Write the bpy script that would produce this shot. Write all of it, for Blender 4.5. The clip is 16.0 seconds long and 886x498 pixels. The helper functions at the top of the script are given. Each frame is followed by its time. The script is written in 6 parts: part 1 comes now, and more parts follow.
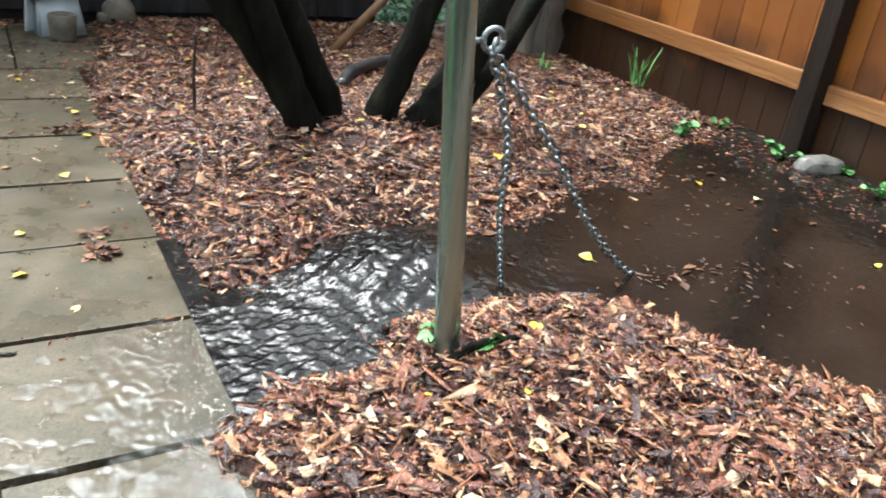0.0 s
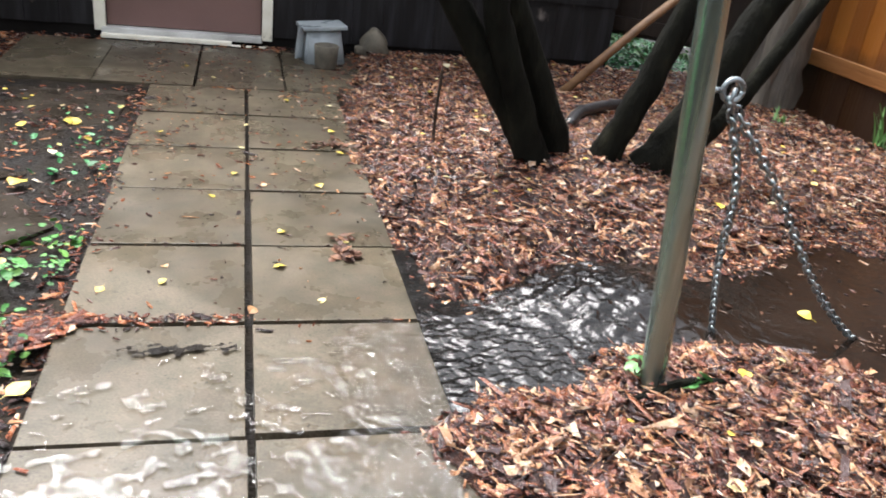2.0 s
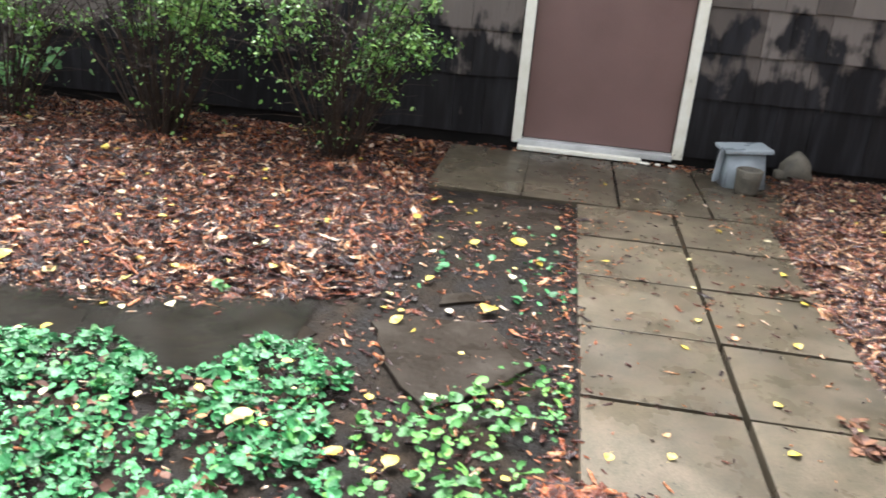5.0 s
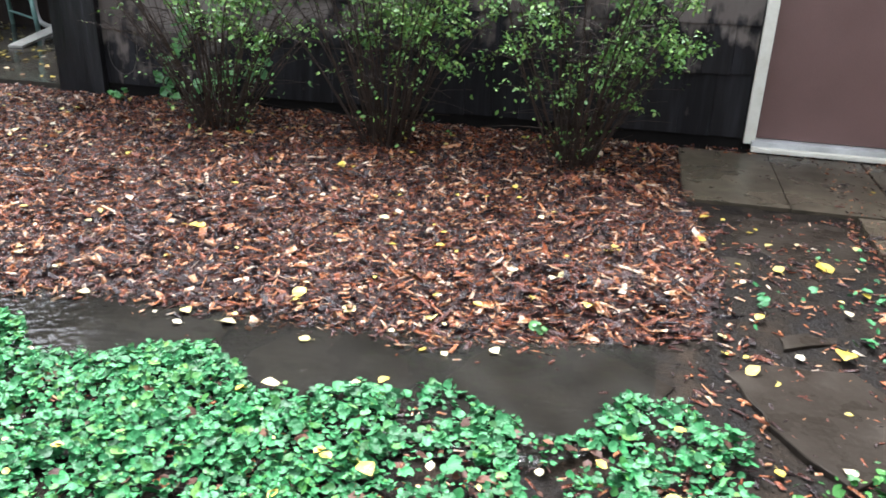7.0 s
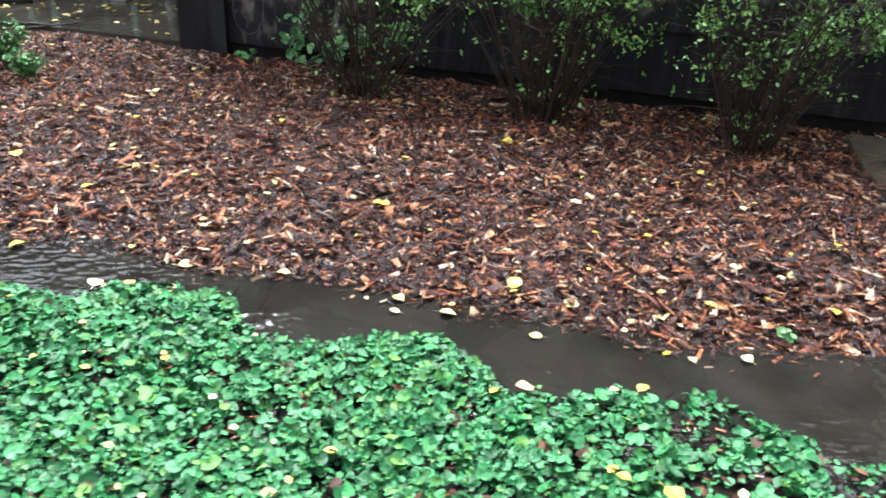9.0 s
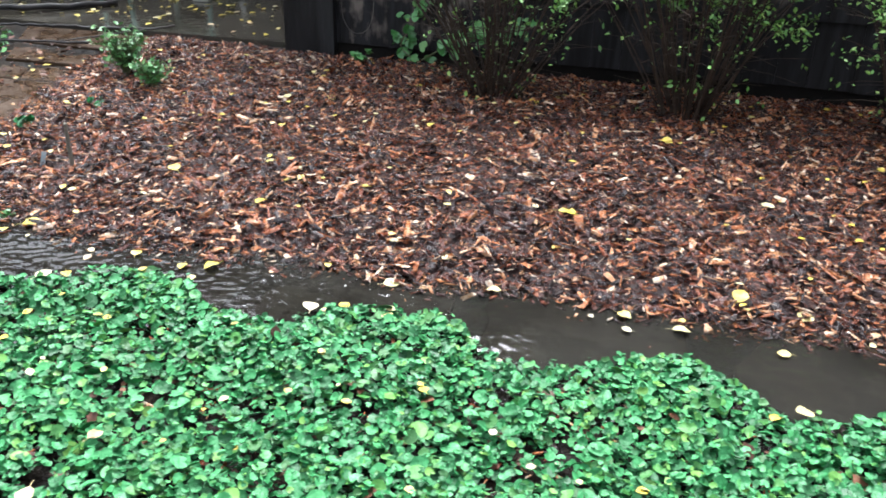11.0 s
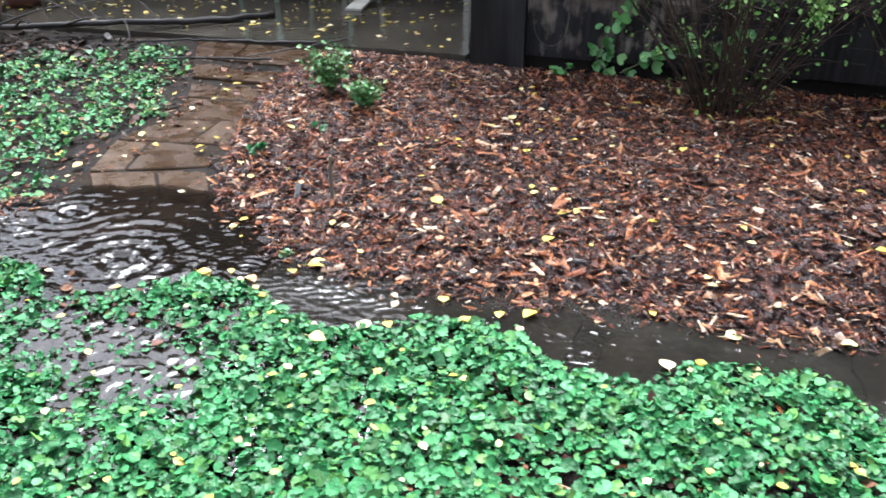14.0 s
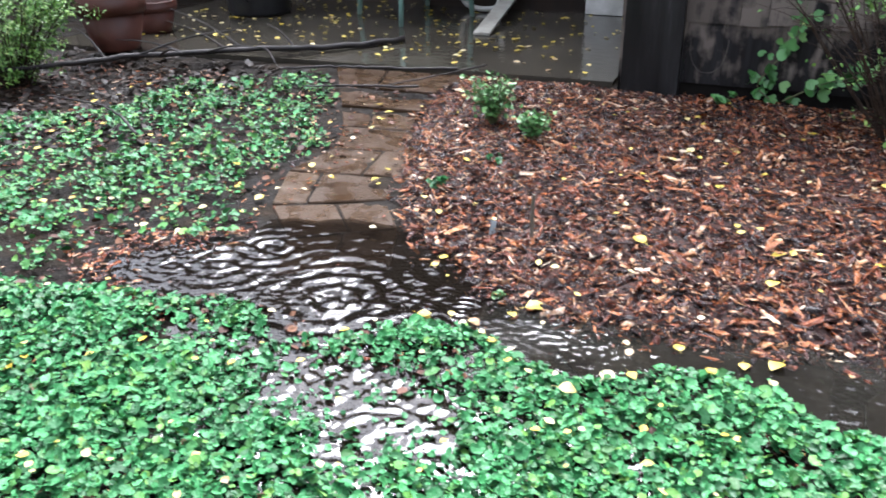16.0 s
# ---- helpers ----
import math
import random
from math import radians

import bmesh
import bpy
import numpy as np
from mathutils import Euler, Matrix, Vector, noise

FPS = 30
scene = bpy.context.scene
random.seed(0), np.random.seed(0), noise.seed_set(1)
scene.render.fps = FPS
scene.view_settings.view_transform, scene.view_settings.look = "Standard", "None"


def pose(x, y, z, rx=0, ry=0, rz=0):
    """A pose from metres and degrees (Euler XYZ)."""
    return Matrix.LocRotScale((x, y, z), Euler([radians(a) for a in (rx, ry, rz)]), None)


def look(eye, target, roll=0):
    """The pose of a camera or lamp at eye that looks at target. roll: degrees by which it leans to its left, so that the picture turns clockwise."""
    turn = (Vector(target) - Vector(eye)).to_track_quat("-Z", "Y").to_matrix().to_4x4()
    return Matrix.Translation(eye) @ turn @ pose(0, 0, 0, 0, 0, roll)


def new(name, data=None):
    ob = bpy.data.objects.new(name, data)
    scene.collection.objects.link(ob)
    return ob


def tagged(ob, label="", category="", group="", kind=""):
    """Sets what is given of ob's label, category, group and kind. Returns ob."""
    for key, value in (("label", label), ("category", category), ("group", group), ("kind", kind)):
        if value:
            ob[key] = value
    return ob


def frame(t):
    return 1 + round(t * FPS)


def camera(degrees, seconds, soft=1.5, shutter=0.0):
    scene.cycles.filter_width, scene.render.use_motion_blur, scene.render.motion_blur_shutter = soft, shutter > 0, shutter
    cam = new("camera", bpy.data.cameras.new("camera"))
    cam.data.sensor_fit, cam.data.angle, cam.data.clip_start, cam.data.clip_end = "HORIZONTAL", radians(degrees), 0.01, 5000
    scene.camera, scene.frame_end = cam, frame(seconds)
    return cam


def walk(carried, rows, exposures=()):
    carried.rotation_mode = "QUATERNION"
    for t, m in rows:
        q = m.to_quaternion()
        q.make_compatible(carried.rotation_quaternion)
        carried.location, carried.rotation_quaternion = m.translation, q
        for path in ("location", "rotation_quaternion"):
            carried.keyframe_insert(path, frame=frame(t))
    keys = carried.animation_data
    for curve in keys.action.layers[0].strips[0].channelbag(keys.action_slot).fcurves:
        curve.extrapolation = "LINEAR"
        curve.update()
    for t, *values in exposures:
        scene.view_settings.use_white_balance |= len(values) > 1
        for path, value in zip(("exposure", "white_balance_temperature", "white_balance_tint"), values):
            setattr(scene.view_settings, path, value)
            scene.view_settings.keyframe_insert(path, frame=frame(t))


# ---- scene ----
cam = camera(57.2, 16.0, soft=1.7, shutter=0.3)
PATH = [
    (0, (0.064, -1.701, 1.054), (1.005, -0.163, 0.187), 7.4),
    (0.5, (0.064, -1.742, 1.05), (0.864, -0.134, 0.169), 8.4),
    (1, (0.033, -1.779, 1.061), (0.73, -0.123, 0.182), 8.4),
    (1.5, (0.003, -1.8, 1.067), (0.591, -0.095, 0.201), 7.8),
    (2, (-0.028, -1.809, 1.077), (0.46, -0.06, 0.24), 7.2),
    (2.5, (-0.064, -1.795, 1.094), (0.322, -0.004, 0.29), 6.9),
    (3, (-0.115, -1.763, 1.106), (0.163, 0.061, 0.333), 7.0),
    (3.5, (-0.19, -1.717, 1.107), (-0.018, 0.129, 0.358), 7.1),
    (4, (-0.324, -1.655, 1.117), (-0.255, 0.208, 0.393), 6.7),
    (4.5, (-0.483, -1.592, 1.133), (-0.57, 0.278, 0.431), 5.6),
    (5, (-0.612, -1.519, 1.13), (-0.837, 0.336, 0.416), 4.9),
    (5.2, (-0.693, -1.469, 1.131), (-0.969, 0.376, 0.41), 4.3),
    (7.3, (-1.527, -1.38, 1.185), (-1.949, 0.405, 0.389), 2.1),
    (7.5, (-1.579, -1.364, 1.18), (-1.994, 0.415, 0.367), 2.6),
    (8, (-1.757, -1.307, 1.155), (-2.175, 0.461, 0.319), 2.7),
    (8.5, (-1.92, -1.315, 1.157), (-2.363, 0.44, 0.306), 3.8),
    (9, (-2.111, -1.363, 1.154), (-2.571, 0.384, 0.296), 3.6),
    (9.2, (-2.186, -1.403, 1.164), (-2.645, 0.343, 0.303), 3.0),
    (11.3, (-2.825, -1.406, 1.155), (-3.317, 0.312, 0.258), 1.8),
    (11.5, (-2.876, -1.421, 1.169), (-3.371, 0.293, 0.266), 1.8),
    (12, (-3.038, -1.457, 1.182), (-3.517, 0.264, 0.283), 0.7),
    (12.5, (-3.186, -1.504, 1.202), (-3.655, 0.219, 0.303), 0.2),
    (13, (-3.327, -1.498, 1.205), (-3.832, 0.215, 0.305), 0.6),
    (13.5, (-3.506, -1.461, 1.196), (-4.058, 0.236, 0.294), 0.3),
    (14, (-3.638, -1.458, 1.214), (-4.234, 0.223, 0.308), 0.2),
    (14.5, (-3.765, -1.473, 1.219), (-4.38, 0.201, 0.313), 0.5),
    (15, (-3.929, -1.51, 1.227), (-4.541, 0.162, 0.315), 0.1),
    (15.5, (-4.062, -1.555, 1.253), (-4.696, 0.114, 0.351), -0.1),
    (16, (-4.175, -1.567, 1.284), (-4.903, 0.076, 0.405), -1.1),
]
walk(cam, [(t, look(eye, target, roll)) for t, eye, target, roll in PATH], exposures=[(0.0, 2.2, 6120, 3), (0.8, 2.17, 6300, 9), (3.0, 2.2, 6380, 12), (4.4, 2.4, 6330, 11), (5.5, 2.42, 6230, 11), (7.5, 2.24, 5980, 11), (9.5, 2.06, 5980, 9), (13.0, 2.07, 5980, 10), (16.0, 2.13, 5980, 14)])

# ---- light ----
world = bpy.data.worlds.new("overcast_sky")
scene.world = world
world.use_nodes = True
wn, wl = world.node_tree.nodes, world.node_tree.links
sky = wn.new("ShaderNodeTexSky")
sky.sky_type, sky.sun_disc = "NISHITA", False
sky.sun_elevation, sky.sun_rotation = radians(60), radians(-18)
sky.dust_density = 4.0
cloud = wn.new("ShaderNodeHueSaturation")
cloud.inputs["Saturation"].default_value = 0.25
wl.new(sky.outputs["Color"], cloud.inputs["Color"])
wl.new(cloud.outputs["Color"], wn["Background"].inputs["Color"])
wn["Background"].inputs["Strength"].default_value = 0.15
sun = new("sun", bpy.data.lights.new("sun", "SUN"))
sun.data.energy, sun.data.angle, sun.data.color = 1.8, radians(38), (1.0, 0.99, 0.975)
sun.matrix_world = look((-1.55, 4.76, 8.66), (0.0, 0.0, 0.0))

R = np.random.default_rng(7)

# ---- materials ----
WET = 0.74  # soaked surfaces are darker than dry ones


def material(name, stops, scale=8.0, rough=0.6, bump=0.3, bump_scale=60.0, metal=0.0, island=False,
             each=False, wear=0.35, spec=0.5, interp="LINEAR", stretch=(1, 1, 1), rough_var=0.15, gain=1.6):
    """Procedural surface: a colour ramp driven by coarse and fine noise, or by piece, with relief and uneven gloss."""
    m = bpy.data.materials.new(name)
    m.use_nodes = True
    n, l = m.node_tree.nodes, m.node_tree.links
    bs = n["Principled BSDF"]
    co = n.new("ShaderNodeTexCoord")
    mp = n.new("ShaderNodeMapping")
    mp.inputs["Scale"].default_value = stretch
    geo = n.new("ShaderNodeNewGeometry")
    l.new(geo.outputs["Position"], mp.inputs["Vector"])
    coarse = n.new("ShaderNodeTexNoise")
    coarse.inputs["Scale"].default_value, coarse.inputs["Detail"].default_value = scale, 6
    fine = n.new("ShaderNodeTexNoise")
    fine.inputs["Scale"].default_value, fine.inputs["Detail"].default_value = bump_scale, 4
    l.new(mp.outputs["Vector"], coarse.inputs["Vector"])
    l.new(mp.outputs["Vector"], fine.inputs["Vector"])
    ramp = n.new("ShaderNodeValToRGB")
    ramp.color_ramp.interpolation = interp
    for i, (p, c) in enumerate(stops):
        e = ramp.color_ramp.elements[i] if i < 2 else ramp.color_ramp.elements.new(p)
        e.position, e.color = p, (*(v * WET for v in c), 1)
    mix = n.new("ShaderNodeMath")
    mix.operation = "MULTIPLY_ADD"
    mix.inputs[1].default_value = wear
    l.new(coarse.outputs["Fac"], mix.inputs[0])
    if island or each:
        if island:
            src = geo.outputs["Random Per Island"]
        else:
            src = n.new("ShaderNodeObjectInfo").outputs["Random"]
        sc = n.new("ShaderNodeMath")
        sc.operation = "MULTIPLY_ADD"
        sc.inputs[1].default_value, sc.inputs[2].default_value = 1.0 - wear * 0.6, -wear * 0.2
        l.new(src, sc.inputs[0])
        l.new(sc.outputs[0], mix.inputs[2])
    else:
        sc = n.new("ShaderNodeMath")
        sc.operation = "MULTIPLY_ADD"
        sc.inputs[1].default_value, sc.inputs[2].default_value = gain, 0.5 - 0.5 * gain - wear * 0.5
        l.new(coarse.outputs["Fac"], sc.inputs[0])
        l.new(sc.outputs[0], mix.inputs[2])
        l.new(fine.outputs["Fac"], mix.inputs[0])
    l.new(mix.outputs[0], ramp.inputs["Fac"])
    l.new(ramp.outputs["Color"], bs.inputs["Base Color"])
    rr = n.new("ShaderNodeMapRange")
    rr.inputs["From Min"].default_value, rr.inputs["From Max"].default_value = 0.3, 0.7
    rr.inputs["To Min"].default_value, rr.inputs["To Max"].default_value = max(rough - rough_var, 0.02), min(rough + rough_var, 1)
    l.new(coarse.outputs["Fac"], rr.inputs["Value"])
    l.new(rr.outputs["Result"], bs.inputs["Roughness"])
    bp = n.new("ShaderNodeBump")
    bp.inputs["Strength"].default_value, bp.inputs["Distance"].default_value = bump, 0.01
    l.new(fine.outputs["Fac"], bp.inputs["Height"])
    l.new(bp.outputs["Normal"], bs.inputs["Normal"])
    bs.inputs["Metallic"].default_value = metal
    bs.inputs["Specular IOR Level"].default_value = spec
    return m


def water_material(name, tint, depth_colour, opaque, ripple, ripple_scale, strength=0.25, ior=1.34, reach=0.01):
    """Thin or murky water: what lies under it shows through a tint, with a mirror gloss at low angles."""
    m = bpy.data.materials.new(name)
    m.use_nodes = True
    n, l = m.node_tree.nodes, m.node_tree.links
    out = n["Material Output"]
    n.remove(n["Principled BSDF"])
    clear, mud, mirror = n.new("ShaderNodeBsdfTransparent"), n.new("ShaderNodeBsdfDiffuse"), n.new("ShaderNodeBsdfGlossy")
    clear.inputs["Color"].default_value = (*tint, 1)
    silt, swirl = n.new("ShaderNodeTexNoise"), n.new("ShaderNodeValToRGB")
    silt.inputs["Scale"].default_value, silt.inputs["Detail"].default_value, silt.inputs["Distortion"].default_value = 2.6, 6, 1.2
    for e, p, k in zip(swirl.color_ramp.elements, (0.32, 0.70), (0.55, 1.7)):
        e.position, e.color = p, (*(c * k for c in depth_colour), 1)
    l.new(silt.outputs["Fac"], swirl.inputs["Fac"])
    l.new(swirl.outputs["Color"], mud.inputs["Color"])
    mirror.inputs["Roughness"].default_value = 0.03
    body, top = n.new("ShaderNodeMixShader"), n.new("ShaderNodeMixShader")
    body.inputs["Fac"].default_value = opaque
    fr = n.new("ShaderNodeFresnel")
    fr.inputs["IOR"].default_value = ior
    geo = n.new("ShaderNodeNewGeometry")
    l.new(geo.outputs["Position"], silt.inputs["Vector"])
    mp = n.new("ShaderNodeMapping")
    mp.inputs["Scale"].default_value = ripple
    nz = n.new("ShaderNodeTexNoise")
    nz.inputs["Scale"].default_value, nz.inputs["Detail"].default_value = ripple_scale, 3
    bp = n.new("ShaderNodeBump")
    bp.inputs["Strength"].default_value, bp.inputs["Distance"].default_value = strength, reach
    l.new(geo.outputs["Position"], mp.inputs["Vector"])
    l.new(mp.outputs["Vector"], nz.inputs["Vector"])
    l.new(nz.outputs["Fac"], bp.inputs["Height"])
    for s in (fr, mirror):
        l.new(bp.outputs["Normal"], s.inputs["Normal"])
    l.new(clear.outputs[0], body.inputs[1])
    l.new(mud.outputs[0], body.inputs[2])
    l.new(fr.outputs[0], top.inputs["Fac"])
    l.new(body.outputs[0], top.inputs[1])
    l.new(mirror.outputs[0], top.inputs[2])
    l.new(top.outputs[0], out.inputs["Surface"])
    return m


SOIL = material("wet_soil", [(0.25, (0.006, 0.0045, 0.0035)), (0.6, (0.016, 0.012, 0.008)), (0.85, (0.036, 0.026, 0.018))], 7, 0.65, 1.0, 70, rough_var=0.25, spec=0.08)
DUFF = material("mulch_duff", [(0.2, (0.010, 0.004, 0.003)), (0.55, (0.034, 0.011, 0.007)), (0.85, (0.10, 0.034, 0.018))], 45, 0.6, 1.0, 140, spec=0.3)
CHIP = material("wet_wood_chips", [(0.0, (0.008, 0.005, 0.005)), (0.30, (0.028, 0.011, 0.010)), (0.52, (0.095, 0.027, 0.016)),
                                   (0.67, (0.245, 0.063, 0.024)), (0.77, (0.43, 0.152, 0.056)), (0.855, (0.59, 0.31, 0.155)), (0.93, (0.86, 0.71, 0.55))], 60, 0.24, 0.7, 240, island=True, wear=0.28, spec=0.42)
# Paler chip mix, used on the east and south beds.
CHIP_PALE = material("pale_wood_chips", [(0.0, (0.014, 0.007, 0.006)), (0.22, (0.058, 0.018, 0.012)), (0.43, (0.165, 0.048, 0.027)),
                                      (0.60, (0.31, 0.110, 0.050)), (0.755, (0.46, 0.225, 0.105)), (0.885, (0.57, 0.37, 0.215)), (0.963, (0.76, 0.65, 0.53))], 60, 0.21, 0.7, 240, island=True, wear=0.28, spec=0.75)
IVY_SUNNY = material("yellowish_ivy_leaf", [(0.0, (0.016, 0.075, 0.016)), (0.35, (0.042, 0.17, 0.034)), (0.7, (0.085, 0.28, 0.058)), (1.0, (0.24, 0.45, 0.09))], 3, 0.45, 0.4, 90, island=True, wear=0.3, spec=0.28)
IVY = material("ground_ivy_leaf", [(0.0, (0.012, 0.066, 0.019)), (0.3, (0.024, 0.150, 0.042)), (0.6, (0.044, 0.250, 0.076)), (0.85, (0.080, 0.35, 0.115)), (1.0, (0.22, 0.44, 0.11))], 3, 0.42, 0.5, 90, island=True, wear=0.35, spec=0.30)
STEM = material("green_stem", [(0.2, (0.06, 0.09, 0.03)), (0.8, (0.14, 0.13, 0.06))], 10, 0.6, 0.2)
def concrete_material():
    """Smooth weathered concrete, soaked: even tan-grey with fine sand grain, faint cloudy staining, dirt specks and a glossy film in patches."""
    m = bpy.data.materials.new("wet_concrete")
    m.use_nodes = True
    n, l = m.node_tree.nodes, m.node_tree.links
    bs, geo = n["Principled BSDF"], n.new("ShaderNodeNewGeometry")

    def noise_at(scale, detail, rough=0.5):
        t = n.new("ShaderNodeTexNoise")
        t.inputs["Scale"].default_value, t.inputs["Detail"].default_value, t.inputs["Roughness"].default_value = scale, detail, rough
        l.new(geo.outputs["Position"], t.inputs["Vector"])
        return t.outputs["Fac"]

    def ranged(src, a, b, c, d):
        r = n.new("ShaderNodeMapRange")
        r.interpolation_type = "SMOOTHERSTEP"
        for k, v in zip(("From Min", "From Max", "To Min", "To Max"), (a, b, c, d)):
            r.inputs[k].default_value = v
        l.new(src, r.inputs["Value"])
        return r.outputs["Result"]

    def times(a, b):
        r = n.new("ShaderNodeMath")
        r.operation = "MULTIPLY"
        l.new(a, r.inputs[0])
        l.new(b, r.inputs[1])
        return r.outputs[0]

    info = n.new("ShaderNodeObjectInfo")
    cloud, stain, grain, speck = noise_at(2.3, 4, 0.6), noise_at(11, 6, 0.65), noise_at(190, 3, 0.7), noise_at(58, 2)
    shade = times(times(ranged(cloud, 0.25, 0.75, 0.66, 1.26), ranged(stain, 0.2, 0.8, 0.66, 1.26)), ranged(grain, 0.3, 0.7, 0.78, 1.2))
    shade = times(times(shade, ranged(speck, 0.66, 0.72, 1.0, 0.45)), ranged(info.outputs["Random"], 0, 1, 0.9, 1.08))
    tint = n.new("ShaderNodeMix")
    tint.data_type = "RGBA"
    tint.inputs["A"].default_value, tint.inputs["B"].default_value = (0.074, 0.063, 0.041, 1), (0.067, 0.053, 0.036, 1)
    l.new(ranged(stain, 0.3, 0.7, 0, 1), tint.inputs["Factor"])
    scale = n.new("ShaderNodeVectorMath")
    scale.operation = "SCALE"
    l.new(tint.outputs["Result"], scale.inputs[0])
    l.new(shade, scale.inputs["Scale"])
    l.new(scale.outputs["Vector"], bs.inputs["Base Color"])
    l.new(ranged(noise_at(3.4, 5, 0.6), 0.25, 0.75, 0.18, 0.48), bs.inputs["Roughness"])
    bump = n.new("ShaderNodeBump")
    bump.inputs["Strength"].default_value, bump.inputs["Distance"].default_value = 0.10, 0.004
    l.new(stain, bump.inputs["Height"])
    l.new(bump.outputs["Normal"], bs.inputs["Normal"])
    bs.inputs["Specular IOR Level"].default_value = 0.16
    return m


CONCRETE = concrete_material()
SLAB = material("flooded_slab", [(0.1, (0.034, 0.031, 0.024)), (0.6, (0.058, 0.052, 0.041)), (0.9, (0.086, 0.078, 0.062))], 2.5, 0.10, 0.26, 14, rough_var=0.05)
FLAG = material("wet_flagstone", [(0.1, (0.016, 0.0125, 0.009)), (0.5, (0.031, 0.025, 0.019)), (0.9, (0.056, 0.047, 0.037))], 6, 0.30, 0.25, 40, rough_var=0.12, gain=1.5, spec=0.03)
PAVER = material("wet_paver", [(0.0, (0.040, 0.022, 0.011)), (0.6, (0.070, 0.042, 0.023)), (1.0, (0.100, 0.066, 0.040))], 9, 0.3, 0.3, 60, each=True, rough_var=0.16, wear=0.65, spec=0.2)
BARK = material("wet_black_bark", [(0.2, (0.004, 0.004, 0.003)), (0.6, (0.010, 0.010, 0.007)), (0.9, (0.024, 0.023, 0.015))], 12, 0.85, 1.0, 55, spec=0.05, stretch=(1, 1, 0.3))
GREYWOOD = material("grey_bark", [(0.2, (0.045, 0.038, 0.032)), (0.6, (0.15, 0.13, 0.10)), (0.9, (0.26, 0.23, 0.19))], 6, 0.7, 1.0, 50, stretch=(1, 1, 0.2))
TWIG = material("brown_twig", [(0.2, (0.020, 0.013, 0.009)), (0.7, (0.052, 0.034, 0.023)), (0.95, (0.12, 0.086, 0.058))], 14, 0.6, 0.4, spec=0.2)
CEDAR = material("orange_cedar", [(0.0, (0.17, 0.050, 0.006)), (0.5, (0.33, 0.108, 0.014)), (1.0, (0.48, 0.18, 0.030))], 4, 0.5, 0.4, 70, each=True, stretch=(1, 1, 0.08), wear=0.45)
RAIL = material("cedar_rail", [(0.2, (0.26, 0.10, 0.028)), (0.8, (0.44, 0.21, 0.075))], 5, 0.5, 0.4, 80, stretch=(1, 0.08, 1))
DARKWOOD = material("dark_stained_wood", [(0.2, (0.010, 0.006, 0.004)), (0.7, (0.026, 0.016, 0.010)), (0.95, (0.055, 0.036, 0.024))], 6, 0.6, 0.6, 60, stretch=(1, 1, 0.15), spec=0.2)
SOOTY = material("blackened_wood", [(0.2, (0.005, 0.005, 0.005)), (0.55, (0.011, 0.010, 0.010)), (0.75, (0.022, 0.021, 0.021)), (0.95, (0.06, 0.062, 0.066))], 9, 0.5, 0.6, 60, stretch=(1, 1, 0.12), spec=0.25)
DARKTWIG = material("dark_wet_twig", [(0.2, (0.012, 0.010, 0.010)), (0.7, (0.030, 0.025, 0.024)), (0.95, (0.07, 0.06, 0.056))], 14, 0.55, 0.4, spec=0.3)
DOORPAINT = material("maroon_brown_paint", [(0.2, (0.165, 0.090, 0.074)), (0.8, (0.215, 0.120, 0.100))], 3, 0.55, 0.15, 150)
CREAM = material("chipped_cream_paint", [(0.08, (0.14, 0.11, 0.08)), (0.18, (0.85, 0.81, 0.64)), (0.8, (1.0, 0.97, 0.82))], 9, 0.5, 0.3, 50, wear=0.5)
GALV = material("galvanised_steel", [(0.2, (0.27, 0.34, 0.29)), (0.8, (0.45, 0.54, 0.47))], 18, 0.28, 0.06, 200, stretch=(1, 1, 0.05), metal=0.9)
CHAINM = material("chain_steel", [(0.2, (0.16, 0.19, 0.20)), (0.8, (0.38, 0.43, 0.44))], 60, 0.35, 0.2, 300, metal=0.8)
YELLOW = material("yellow_leaf", [(0.0, (0.50, 0.36, 0.03)), (0.38, (0.62, 0.48, 0.05)), (0.50, (0.60, 0.50, 0.20)), (0.78, (0.62, 0.55, 0.38)), (0.84, (0.42, 0.24, 0.09)), (1.0, (0.34, 0.15, 0.06))], 30, 0.45, 0.3, 120, each=True, wear=0.2)
YELLOW_MANY = material("many_yellow_leaves", [(0.0, (0.50, 0.36, 0.03)), (0.45, (0.62, 0.48, 0.05)), (0.8, (0.62, 0.55, 0.30)), (1.0, (0.36, 0.18, 0.07))], 30, 0.45, 0.3, 120, island=True, wear=0.2)
SHRUB = material("shrub_leaf", [(0.0, (0.045, 0.135, 0.026)), (0.4, (0.13, 0.31, 0.056)), (0.8, (0.25, 0.45, 0.090)), (1.0, (0.42, 0.56, 0.14))], 3, 0.4, 0.2, island=True)
BRIGHT = material("bright_weed_leaf", [(0.0, (0.05, 0.17, 0.04)), (0.6, (0.10, 0.30, 0.08)), (1.0, (0.22, 0.42, 0.12))], 8, 0.45, 0.2, island=True)
PLASTIC = material("grey_plastic", [(0.2, (0.30, 0.34, 0.35)), (0.8, (0.46, 0.51, 0.52))], 7, 0.35, 0.1)
TERRA = material("terracotta", [(0.2, (0.055, 0.014, 0.008)), (0.8, (0.12, 0.034, 0.019))], 5, 0.6, 0.3, 90)
STONE = material("mossy_cast_stone", [(0.2, (0.075, 0.066, 0.046)), (0.8, (0.19, 0.165, 0.12))], 14, 0.7, 0.7, 90)
BAMBOO = material("tan_pole", [(0.2, (0.15, 0.078, 0.034)), (0.8, (0.27, 0.15, 0.072))], 12, 0.5, 0.3)
